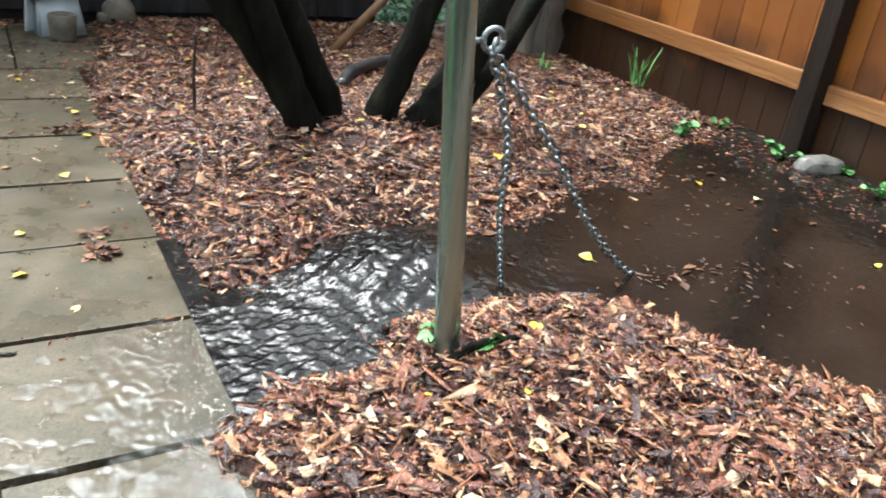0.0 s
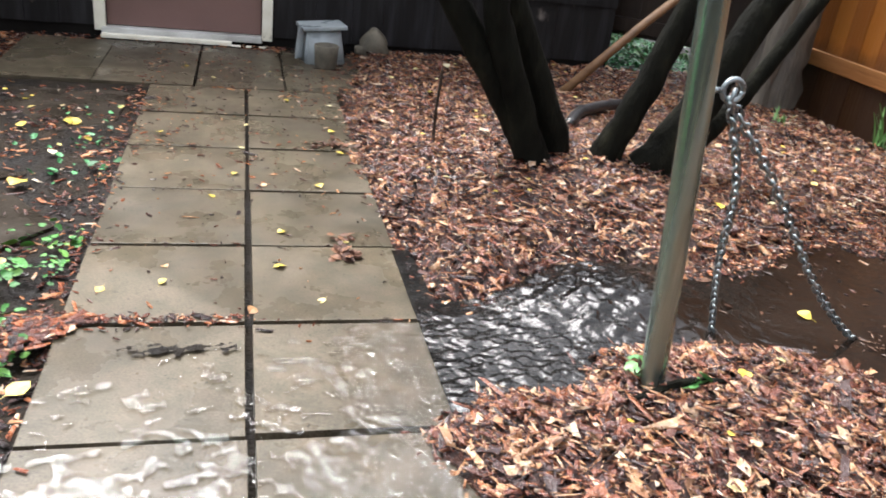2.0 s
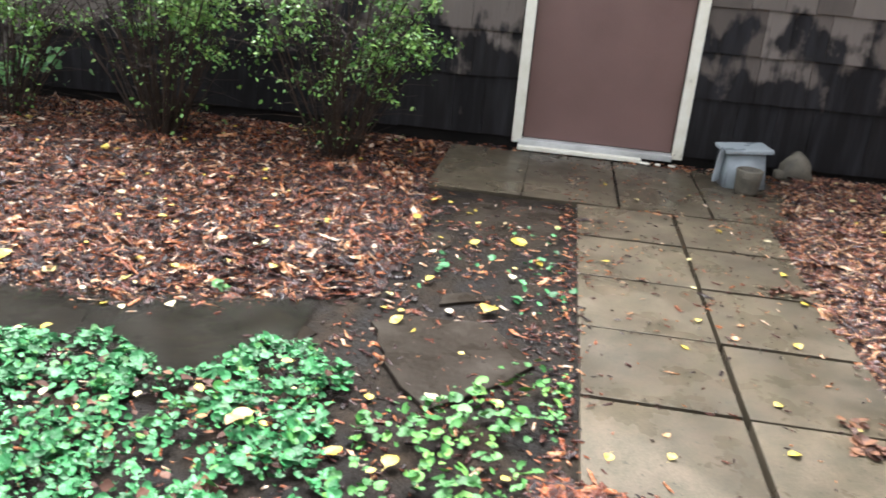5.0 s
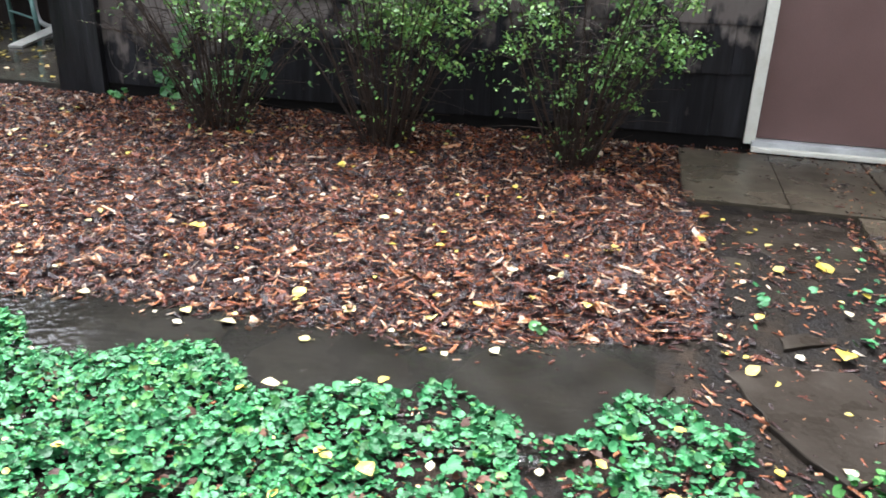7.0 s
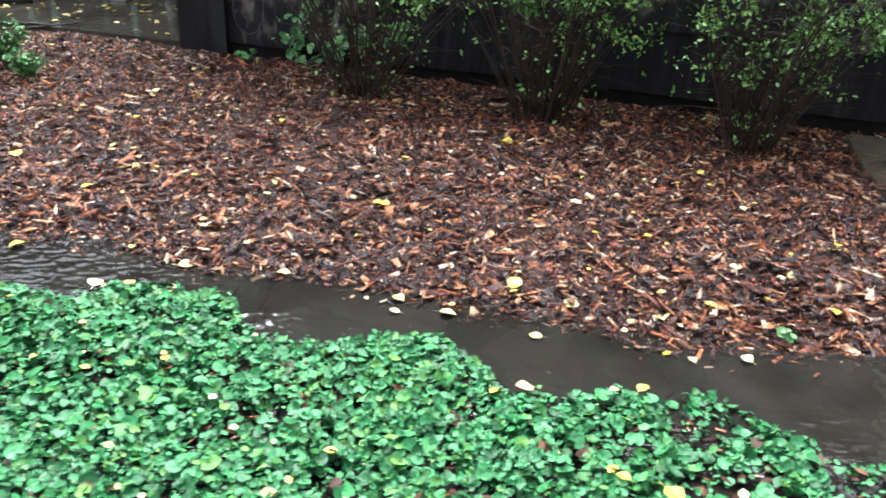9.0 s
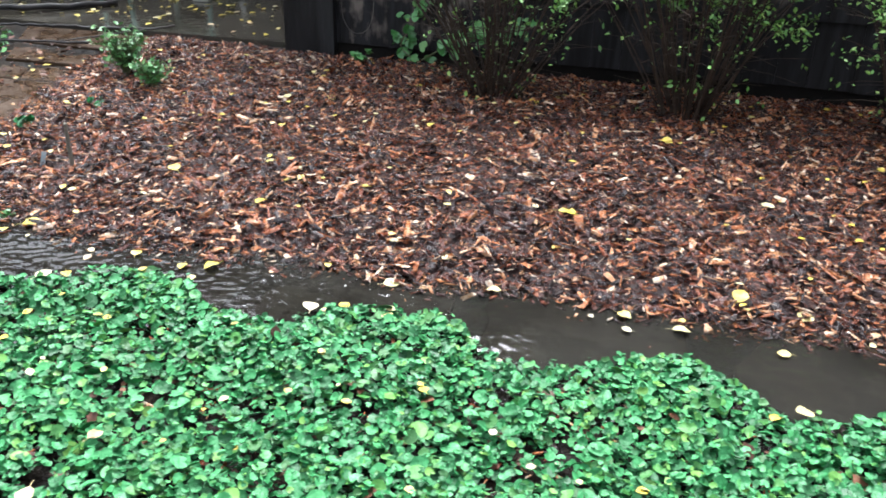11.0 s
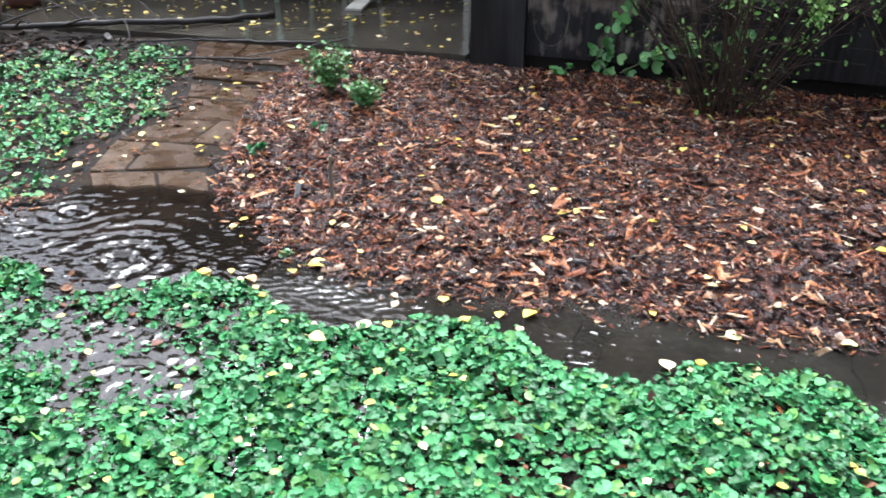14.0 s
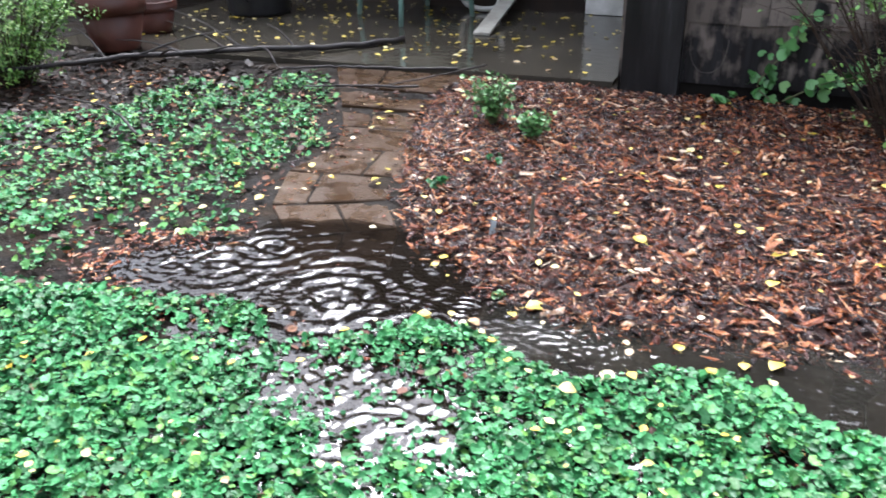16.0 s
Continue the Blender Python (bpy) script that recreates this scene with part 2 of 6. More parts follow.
BLACK = material("black_rubber", [(0.2, (0.012, 0.012, 0.013)), (0.8, (0.03, 0.03, 0.032))], 8, 0.4, 0.2)
MINT = material("mint_green_paint", [(0.2, (0.22, 0.42, 0.36)), (0.8, (0.36, 0.56, 0.48))], 8, 0.4, 0.1)
WHITE = material("weathered_white", [(0.15, (0.40, 0.40, 0.36)), (0.8, (0.72, 0.72, 0.68))], 6, 0.5, 0.2)
GREYPLANK = material("weathered_plank", [(0.2, (0.26, 0.25, 0.21)), (0.8, (0.50, 0.49, 0.43))], 10, 0.6, 0.4, 70)
WALLWOOD = material("sheathing", [(0.2, (0.007, 0.006, 0.005)), (0.8, (0.016, 0.014, 0.012))], 4, 0.8, 0.2, spec=0.1)
REDPLASTIC = material("red_scrap", [(0.2, (0.5, 0.04, 0.03)), (0.8, (0.62, 0.08, 0.06))], 8, 0.4, 0.1)


def shingle_material():
    """Weathered wood shingles, grey-brown above with black mildew that climbs from the foot in ragged patches."""
    m = material("weathered_shingle", [(0.0, (0.090, 0.074, 0.062)), (0.5, (0.160, 0.134, 0.113)), (1.0, (0.245, 0.210, 0.180))], 9, 0.7, 0.5, 70, each=True, stretch=(1, 1, 0.12), wear=0.5, spec=0.15)
    n, l = m.node_tree.nodes, m.node_tree.links
    geo = n.new("ShaderNodeNewGeometry")
    sep = n.new("ShaderNodeSeparateXYZ")
    l.new(geo.outputs["Position"], sep.inputs[0])
    mp = n.new("ShaderNodeMapping")
    mp.inputs["Scale"].default_value = (1, 1, 0.8)
    l.new(geo.outputs["Position"], mp.inputs["Vector"])
    nz = n.new("ShaderNodeTexNoise")
    nz.inputs["Scale"].default_value, nz.inputs["Detail"].default_value = 5.5, 5
    l.new(mp.outputs["Vector"], nz.inputs["Vector"])
    a = n.new("ShaderNodeMath")
    a.operation = "MULTIPLY_ADD"
    a.inputs[1].default_value = 1.5
    streak_map = n.new("ShaderNodeMapping")
    streak_map.inputs["Scale"].default_value = (1, 1, 0.08)
    l.new(geo.outputs["Position"], streak_map.inputs["Vector"])
    streak = n.new("ShaderNodeTexNoise")
    streak.inputs["Scale"].default_value, streak.inputs["Detail"].default_value = 22, 4
    l.new(streak_map.outputs["Vector"], streak.inputs["Vector"])
    both = n.new("ShaderNodeMath")
    both.operation = "MULTIPLY_ADD"
    both.inputs[1].default_value = 0.34
    l.new(streak.outputs["Fac"], both.inputs[0])
    l.new(nz.outputs["Fac"], both.inputs[2])
    l.new(both.outputs[0], a.inputs[0])
    b = n.new("ShaderNodeMath")
    b.operation = "MULTIPLY"
    b.inputs[1].default_value = -0.85
    l.new(sep.outputs["Z"], b.inputs[0])
    thin, less = n.new("ShaderNodeMapRange"), n.new("ShaderNodeMath")
    thin.inputs["From Min"].default_value, thin.inputs["From Max"].default_value = -3.0, -4.3
    thin.inputs["To Min"].default_value, thin.inputs["To Max"].default_value = 0.0, -0.30
    l.new(sep.outputs["X"], thin.inputs["Value"])
    l.new(b.outputs[0], less.inputs[0])
    l.new(thin.outputs[0], less.inputs[1])
    l.new(less.outputs[0], a.inputs[2])
    rp = n.new("ShaderNodeMapRange")
    rp.inputs["From Min"].default_value, rp.inputs["From Max"].default_value = 0.33, 0.50
    l.new(a.outputs[0], rp.inputs["Value"])
    mx = n.new("ShaderNodeMix")
    mx.data_type = "RGBA"
    soot = n.new("ShaderNodeValToRGB")
    for e, p, c in zip(soot.color_ramp.elements, (0.42, 0.72), ((0.0035, 0.0035, 0.004, 1), (0.016, 0.016, 0.018, 1))):
        e.position, e.color = p, c
    l.new(streak.outputs["Fac"], soot.inputs["Fac"])
    l.new(soot.outputs["Color"], mx.inputs["B"])
    ramp = [x for x in n if x.type == "VALTORGB"][0]
    sc = n.new("ShaderNodeMath")
    sc.operation = "MULTIPLY"
    sc.inputs[1].default_value = 0.95
    l.new(rp.outputs[0], sc.inputs[0])
    l.new(sc.outputs[0], mx.inputs["Factor"])
    l.new(ramp.outputs["Color"], mx.inputs["A"])
    l.new(mx.outputs["Result"], n["Principled BSDF"].inputs["Base Color"])
    return m


def dark_foot(m, colour, rise, scale):
    """Darkens a wood material towards its foot, with a ragged noisy upper edge."""
    n, l = m.node_tree.nodes, m.node_tree.links
    geo, sep, nz = n.new("ShaderNodeNewGeometry"), n.new("ShaderNodeSeparateXYZ"), n.new("ShaderNodeTexNoise")
    nz.inputs["Scale"].default_value, nz.inputs["Detail"].default_value = scale, 5
    l.new(geo.outputs["Position"], sep.inputs[0])
    l.new(geo.outputs["Position"], nz.inputs["Vector"])
    a, rp, mx = n.new("ShaderNodeMath"), n.new("ShaderNodeMapRange"), n.new("ShaderNodeMix")
    a.operation = "MULTIPLY_ADD"
    a.inputs[1].default_value = -0.5
    l.new(nz.outputs["Fac"], a.inputs[0])
    l.new(sep.outputs["Z"], a.inputs[2])
    rp.inputs["From Min"].default_value, rp.inputs["From Max"].default_value = rise - 0.25, rise - 0.42
    rp.inputs["To Max"].default_value = 0.93
    l.new(a.outputs[0], rp.inputs["Value"])
    mx.data_type = "RGBA"
    mx.inputs["B"].default_value = (*colour, 1)
    l.new([x for x in n if x.type == "VALTORGB"][0].outputs["Color"], mx.inputs["A"])
    l.new(rp.outputs[0], mx.inputs["Factor"])
    l.new(mx.outputs["Result"], n["Principled BSDF"].inputs["Base Color"])


dark_foot(CEDAR, (0.020, 0.0085, 0.003), 0.46, 3.0)
SHINGLE = shingle_material()
POND = water_material("murky_brown_water", (0.4, 0.32, 0.24), (0.0092, 0.0068, 0.0053), 0.9, (1, 1, 1), 26, 0.35)
STREAM = water_material("running_water", (0.40, 0.36, 0.32), (0.008, 0.0075, 0.007), 0.8, (1, 1.5, 1), 60, 0.25, 1.42)
FILM = water_material("thin_water", (0.97, 0.96, 0.94), (0.10, 0.085, 0.06), 0.02, (1, 1.5, 1), 90, 0.25, 1.46)
DARKWATER = water_material("dark_rain_puddle", (0.50, 0.44, 0.36), (0.011, 0.0088, 0.0070), 0.42, (0.6, 1.3, 1), 22, 0.22, 1.46)
SHALLOW = water_material("shallow_brown_water", (0.70, 0.68, 0.62), (0.027, 0.026, 0.0225), 0.36, (0.6, 1.3, 1), 22, 0.22, 1.40)

# ---- mesh helpers ----
def mesh_object(name, bm, mat, parent=None, smooth=False):
    me = bpy.data.meshes.new(name)
    bm.to_mesh(me)
    bm.free()
    me.materials.append(mat)
    if smooth:
        me.polygons.foreach_set("use_smooth", np.ones(len(me.polygons), bool))
    ob = new(name, me)
    if parent:
        ob.parent = parent
    return ob


def part(name, bm, mat, parent, label="", smooth=False):
    ob = mesh_object(name, bm, mat, parent, smooth)
    return tagged(ob, label) if label else ob


def thing(name, label, category, m=None, group="", kind=""):
    ob = new(name)
    ob.empty_display_size = 0.1
    if m is not None:
        ob.matrix_basis = m
    return tagged(ob, label, category, group, kind)


def box(bm, lo, hi, bevel=0.0, m=None):
    c = [(a + b) / 2 for a, b in zip(lo, hi)]
    s = [b - a for a, b in zip(lo, hi)]
    g = bmesh.ops.create_cube(bm, size=1, matrix=Matrix.Translation(c) @ Matrix.Diagonal((*s, 1)))
    vs = g["verts"]
    if bevel:
        es = list({e for v in vs for e in v.link_edges})
        r = bmesh.ops.bevel(bm, geom=es, offset=bevel, segments=2, affect="EDGES", profile=0.6)
        vs = list({v for f in r["faces"] for v in f.verts} | {v for v in vs if v.is_valid})
    if m is not None:
        bmesh.ops.transform(bm, matrix=m, verts=vs)
    return vs


def tube(bm, pts, radii, sides=10, cap=True, rough=0.0, seed=0):
    """A tube along pts with a radius at each."""
    rng = np.random.default_rng(seed)
    pts = [Vector(p) for p in pts]
    rings, up = [], Vector((0.13, 0.31, 0.94))
    for i, p in enumerate(pts):
        d = (pts[min(i + 1, len(pts) - 1)] - pts[max(i - 1, 0)]).normalized()
        a = d.cross(up)
        a = (a if a.length > 1e-3 else d.cross(Vector((1, 0, 0)))).normalized()
        b = d.cross(a)
        rings.append([bm.verts.new(p + (a * math.cos(k * math.tau / sides) + b * math.sin(k * math.tau / sides)) * radii[i] * (1 + rough * rng.uniform(-1, 1)))
                      for k in range(sides)])
    for r0, r1 in zip(rings, rings[1:]):
        for k in range(sides):
            bm.faces.new((r0[k], r0[(k + 1) % sides], r1[(k + 1) % sides], r1[k]))
    if cap:
        bm.faces.new(rings[0][::-1])
        bm.faces.new(rings[-1])


def lathe(bm, profile, sides=28, m=None):
    rings = []
    for r, z in profile:
        rings.append([bm.verts.new((r * math.cos(k * math.tau / sides), r * math.sin(k * math.tau / sides), z)) for k in range(sides)])
    for r0, r1 in zip(rings, rings[1:]):
        for k in range(sides):
            bm.faces.new((r0[k], r0[(k + 1) % sides], r1[(k + 1) % sides], r1[k]))
    if m is not None:
        bmesh.ops.transform(bm, matrix=m, verts=[v for r in rings for v in r])
    return rings


def smooth_line(pts, n):
    """n points along a smooth curve through pts."""
    p = np.array(pts, float)
    t = np.linspace(0, len(p) - 1, n)
    i = np.clip(t.astype(int), 0, len(p) - 2)
    f = (t - i)[:, None]
    a, b, c, d = p[np.maximum(i - 1, 0)], p[i], p[i + 1], p[np.minimum(i + 2, len(p) - 1)]
    return 0.5 * (2 * b + (c - a) * f + (2 * a - 5 * b + 4 * c - d) * f ** 2 + (3 * b - a - 3 * c + d) * f ** 3)


def numpy_mesh(name, verts, faces, mat, smooth=False):
    """One mesh from arrays: verts n x 3, faces m x k."""
    me = bpy.data.meshes.new(name)
    k = faces.shape[1]
    me.vertices.add(len(verts))
    me.vertices.foreach_set("co", np.ascontiguousarray(verts, np.float32).ravel())
    me.loops.add(faces.size)
    me.loops.foreach_set("vertex_index", np.ascontiguousarray(faces, np.int32).ravel())
    me.polygons.add(len(faces))
    me.polygons.foreach_set("loop_start", np.arange(0, faces.size, k, dtype=np.int32))
    me.polygons.foreach_set("loop_total", np.full(len(faces), k, np.int32))
    if smooth:
        me.polygons.foreach_set("use_smooth", np.ones(len(faces), bool))
    me.update(calc_edges=True)
    me.materials.append(mat)
    return me


def turns(rx, ry, rz):
    """Rotation matrices, rx then ry then rz, for arrays of angles."""
    cx, sx, cy, sy, cz, sz = np.cos(rx), np.sin(rx), np.cos(ry), np.sin(ry), np.cos(rz), np.sin(rz)
    m = np.empty((len(rx), 3, 3))
    m[:, 0] = np.stack([cz * cy, cz * sy * sx - sz * cx, cz * sy * cx + sz * sx], 1)
    m[:, 1] = np.stack([sz * cy, sz * sy * sx + cz * cx, sz * sy * cx - cz * sx], 1)
    m[:, 2] = np.stack([-sy, cy * sx, cy * cx], 1)
    return m


def scatter(name, shape, faces, places, rot, size, mat, smooth=False, jitter=0.0):
    """Many copies of a small shape in one mesh."""
    n, k = len(places), len(shape)
    v = shape[None] * size[:, None, :]
    if jitter:
        v = v + R.normal(0, jitter, v.shape) * size[:, None, :]
    v = np.einsum("nij,nkj->nki", rot, v) + places[:, None]
    f = (faces[None] + (np.arange(n) * k)[:, None, None]).reshape(-1, faces.shape[1])
    return numpy_mesh(name, v.reshape(-1, 3), f, mat, smooth)


def wave(x, y, s, seed=0.0):
    """Cheap smooth noise in about -1 .. 1, at wavelength s."""
    a, b = x * math.tau / s, y * math.tau / s
    return (np.sin(a + 1.7 * np.sin(0.53 * b + seed) + seed) * np.cos(0.87 * b - 1.3 * np.sin(0.61 * a + 2 * seed))
            + 0.5 * np.sin(2.3 * a - 1.1 * b + 3 * seed) * np.sin(1.9 * b + 0.7 * a + seed)) / 1.5


def inside(poly, x, y):
    """Distance inside a polygon, negative outside."""
    p = np.array(poly, float)
    q = np.roll(p, -1, 0)
    d = np.full(x.shape, 1e9)
    odd = np.zeros(x.shape, bool)
    for (x0, y0), (x1, y1) in zip(p, q):
        dx, dy = x1 - x0, y1 - y0
        t = np.clip(((x - x0) * dx + (y - y0) * dy) / (dx * dx + dy * dy), 0, 1)
        d = np.minimum(d, np.hypot(x - x0 - t * dx, y - y0 - t * dy))
        if y0 != y1:
            odd ^= ((y0 > y) != (y1 > y)) & (x < x0 + dx * (y - y0) / dy)
    return np.where(odd, d, -d)


def step(a, b, v):
    t = np.clip((v - a) / (b - a), 0, 1)
    return t * t * (3 - 2 * t)


# ---- plan ----
T = 0.45
WALL_Y = 3.27
BED_WEST = [(-5.15, 3.25), (-6.08, 3.32), (-6.14, 2.6), (-5.96, 2.05), (-5.74, 1.55), (-5.58, 1.18), (-5.38, 1.0), (-5.2, 0.87), (-5.05, 0.74), (-4.85, 0.66),
            (-4.55, 0.62), (-4.25, 0.63), (-3.98, 0.70), (-3.7, 0.73), (-3.4, 0.70), (-3.1, 0.77), (-2.85, 0.74), (-2.5, 0.77), (-2.15, 0.78), (-1.65, 0.80),
            (-1.4, 0.87), (-1.15, 0.97), (-1.10, 1.2), (-1.08, 1.7), (-1.14, 2.0), (-1.19, 2.3), (-1.17, 3.25)]
BED_EAST = [(0.60, 3.25), (0.56, 2.6), (0.42, 1.8), (0.40, 1.3), (0.45, 0.8), (0.46, 0.45), (0.47, 0.14), (0.56, 0.07), (0.64, 0.06), (0.79, 0.15), (0.92, 0.25), (1.05, 0.30),
            (1.20, 0.27), (1.34, 0.22), (1.59, 0.26), (1.83, 0.40), (2.08, 0.52), (2.14, 0.38), (2.29, 0.41), (2.44, 0.64), (2.66, 0.77), (2.95, 0.86), (3.3, 1.0), (3.3, 3.25)]
BED_SOUTH = [(0.33, -0.48), (0.44, -0.38), (0.52, -0.31), (0.62, -0.34), (0.71, -0.36), (0.79, -0.24), (0.88, -0.17), (1.2, -0.15), (1.42, -0.20), (1.56, -0.32), (1.64, -0.52),
             (1.76, -0.70), (1.95, -0.88), (2.5, -1.2), (2.6, -2.2), (0.5, -2.2), (0.42, -0.75)]
POND_AREA = [(1.15, 0.6), (3.3, 1.3), (3.3, -1.0), (2.0, -0.9), (1.6, -0.2), (1.15, -0.1)]
IVY_SOUTH = [(-1.0, -0.85), (-0.98, -0.1), (-1.05, 0.15), (-1.08, 0.42), (-1.18, 0.52), (-1.28, 0.57), (-1.42, 0.49), (-1.50, 0.34), (-1.58, 0.32), (-1.66, 0.42), (-1.78, 0.49),
             (-1.86, 0.55), (-1.95, 0.48), (-2.1, 0.50), (-2.2, 0.43), (-2.36, 0.37), (-2.45, 0.46), (-2.64, 0.57), (-2.78, 0.50), (-2.92, 0.42), (-3.05, 0.37), (-3.13, 0.41),
             (-3.22, 0.50), (-3.36, 0.55), (-3.55, 0.52), (-3.65, 0.46), (-3.70, 0.37), (-3.93, 0.36), (-4.02, 0.41), (-4.1, 0.49), (-4.26, 0.51), (-4.4, 0.47), (-4.53, 0.38),
             (-4.64, 0.31), (-4.78, 0.35), (-4.88, 0.41), (-5.02, 0.48), (-5.15, 0.47), (-5.25, 0.38), (-5.36, 0.26), (-5.55, 0.22), (-5.72, 0.34), (-5.85, 0.36), (-6.0, 0.29),
             (-6.2, 0.27), (-6.45, 0.2), (-6.7, 0.18), (-8.2, 0.3), (-8.2, -1.05), (-7.0, -1.30), (-6.0, -1.05), (-4.8, -1.35), (-3.6, -1.08), (-2.4, -1.32), (-1.6, -1.05)]
IVY_NORTH = [(-7.1, 3.05), (-6.75, 2.62), (-6.52, 2.2), (-6.36, 1.75), (-6.42, 1.45), (-6.34, 1.12), (-6.2, 0.92), (-6.14, 0.80), (-6.45, 0.72), (-6.66, 0.52), (-6.62, 0.28), (-7.0, 0.2),
             (-7.8, 0.25), (-8.5, 0.5), (-8.5, 1.6), (-7.9, 2.0), (-8.0, 2.65)]


def fall(x):
    """How far the garden sinks from the door towards its flooded west side."""
    return 0.060 * step(1.15, 2.05, -x)


def sunk(x, y):
    """The sunken strip: stones, ivy and pavers, rising again towards the house."""
    edge = 1.8 + 1.35 * step(5.45, 6.1, -x)
    return fall(x) * (1 - step(edge - 0.95, edge, y))


def ground_z(x, y):
    """Height of the soil with its beds, mounds and the hollow of the pond."""
    z = -0.036 - sunk(x, y) + 0.007 * wave(x, y, 0.9, 1.0) + 0.004 * wave(x, y, 0.31, 2.0)
    w = 0.03 * wave(x, y, 0.5, 3.0) + 0.012 * wave(x, y, 0.16, 4.0)
    z = z + 0.040 * step(-0.04, 0.30, inside(BED_WEST, x, y) + w) + 0.012 * step(0.2, 1.1, inside(BED_WEST, x, y))
    z = z + 0.066 * step(-0.04, 0.18, inside(BED_EAST, x, y) + w) + 0.085 * np.exp(-((x - 1.3) ** 2 + (y - 1.08) ** 2) / 0.28)
    z = z + 0.090 * step(-0.05, 0.17, inside(BED_SOUTH, x, y) + 0.5 * w) + 0.045 * np.exp(-((x - 1.0) ** 2 + (y + 0.62) ** 2) / 0.12)
    z = z - 0.075 * step(-0.05, 0.5, inside(POND_AREA, x, y)) * (1 - step(-0.12, 0.05, np.maximum(inside(BED_EAST, x, y), inside(BED_SOUTH, x, y)))) + 0.062 * step(3.0, 3.3, x + 0.06 * wave(x, y, 0.7, 2.0) + 0.03 * wave(x, y, 0.2, 4.0)) * step(-2.4, -1.6, y) * (1 - step(0.9, 1.2, y))
    z = z + 0.022 * step(0.0, 0.3, inside([(-1.6, 0.95), (-0.30, 0.9), (-0.30, 2.6), (-1.6, 2.6)], x, y))
    z = z + 0.012 * step(1.05, 1.5, y) * (1 - step(0.25, 0.55, np.abs(x + 6.0 + 0.36 * (y - 1.4)))) * (1 - step(2.9, 3.2, y))
    return z + (0.010 * wave(x, y, 0.42, 5.0) + 0.007 * wave(x, y, 0.23, 2.0)) * step(0, 0.2, np.maximum(np.maximum(inside(BED_WEST, x, y), inside(BED_EAST, x, y)), inside(BED_SOUTH, x, y)))


def gz(x, y):
    return float(ground_z(np.array([float(x)]), np.array([float(y)]))[0])


# ---- ground ----
def build_ground():
    far = [40, 90, 200, 500]
    xs = np.concatenate([[-f for f in far[::-1]], np.linspace(-24, -9.6, 16), np.arange(-9.5, 4.2, 0.03), np.linspace(4.3, 18, 16), far])
    ys = np.concatenate([[-f for f in far[::-1]], np.linspace(-18, -2.7, 16), np.arange(-2.6, 3.7, 0.03), np.linspace(3.8, 20, 20), far])
    X, Y = np.meshgrid(xs, ys)
    Z = ground_z(X, Y)
    v = np.stack([X, Y, Z], 2).reshape(-1, 3)
    i = np.arange(len(v)).reshape(X.shape)
    f = np.stack([i[:-1, :-1], i[:-1, 1:], i[1:, 1:], i[1:, :-1]], 2).reshape(-1, 4)
    ob = new("ground", numpy_mesh("ground", v, f, SOIL, True))
    tagged(ob, "dark rain-soaked garden soil", "soil", kind="structure")


build_ground()


def sheet(name, lo, hi, pitch, height, keep, mat):
    """A sheet over a rectangle, kept where keep(x, y) > 0."""
    xs, ys = np.arange(lo[0], hi[0] + pitch, pitch), np.arange(lo[1], hi[1] + pitch, pitch)
    X, Y = np.meshgrid(xs, ys)
    ok = keep(X, Y) > 0
    v = np.stack([X, Y, height(X, Y)], 2).reshape(-1, 3)
    i = np.arange(len(v)).reshape(X.shape)
    f = np.stack([i[:-1, :-1], i[:-1, 1:], i[1:, 1:], i[1:, :-1]], 2).reshape(-1, 4)
    okf = ok.ravel()[f].all(1)
    f = f[okf]
    used, inv = np.unique(f, return_inverse=True)
    ob = new(name, numpy_mesh(name, v[used], inv.reshape(-1, 4), mat, True))
    return ob


# ---- mulch ----
CHIP_V = np.array([(-.5, -.16, -.5), (.40, -.46, -.5), (.5, .10, -.5), (-.34, .5, -.5), (-.5, -.12, .5), (.37, -.40, .5), (.46, .08, .5), (-.31, .44, .5)])
CHIP_F = np.array([(4, 5, 6, 7), (0, 1, 5, 4), (1, 2, 6, 5), (2, 3, 7, 6), (3, 0, 4, 7)])


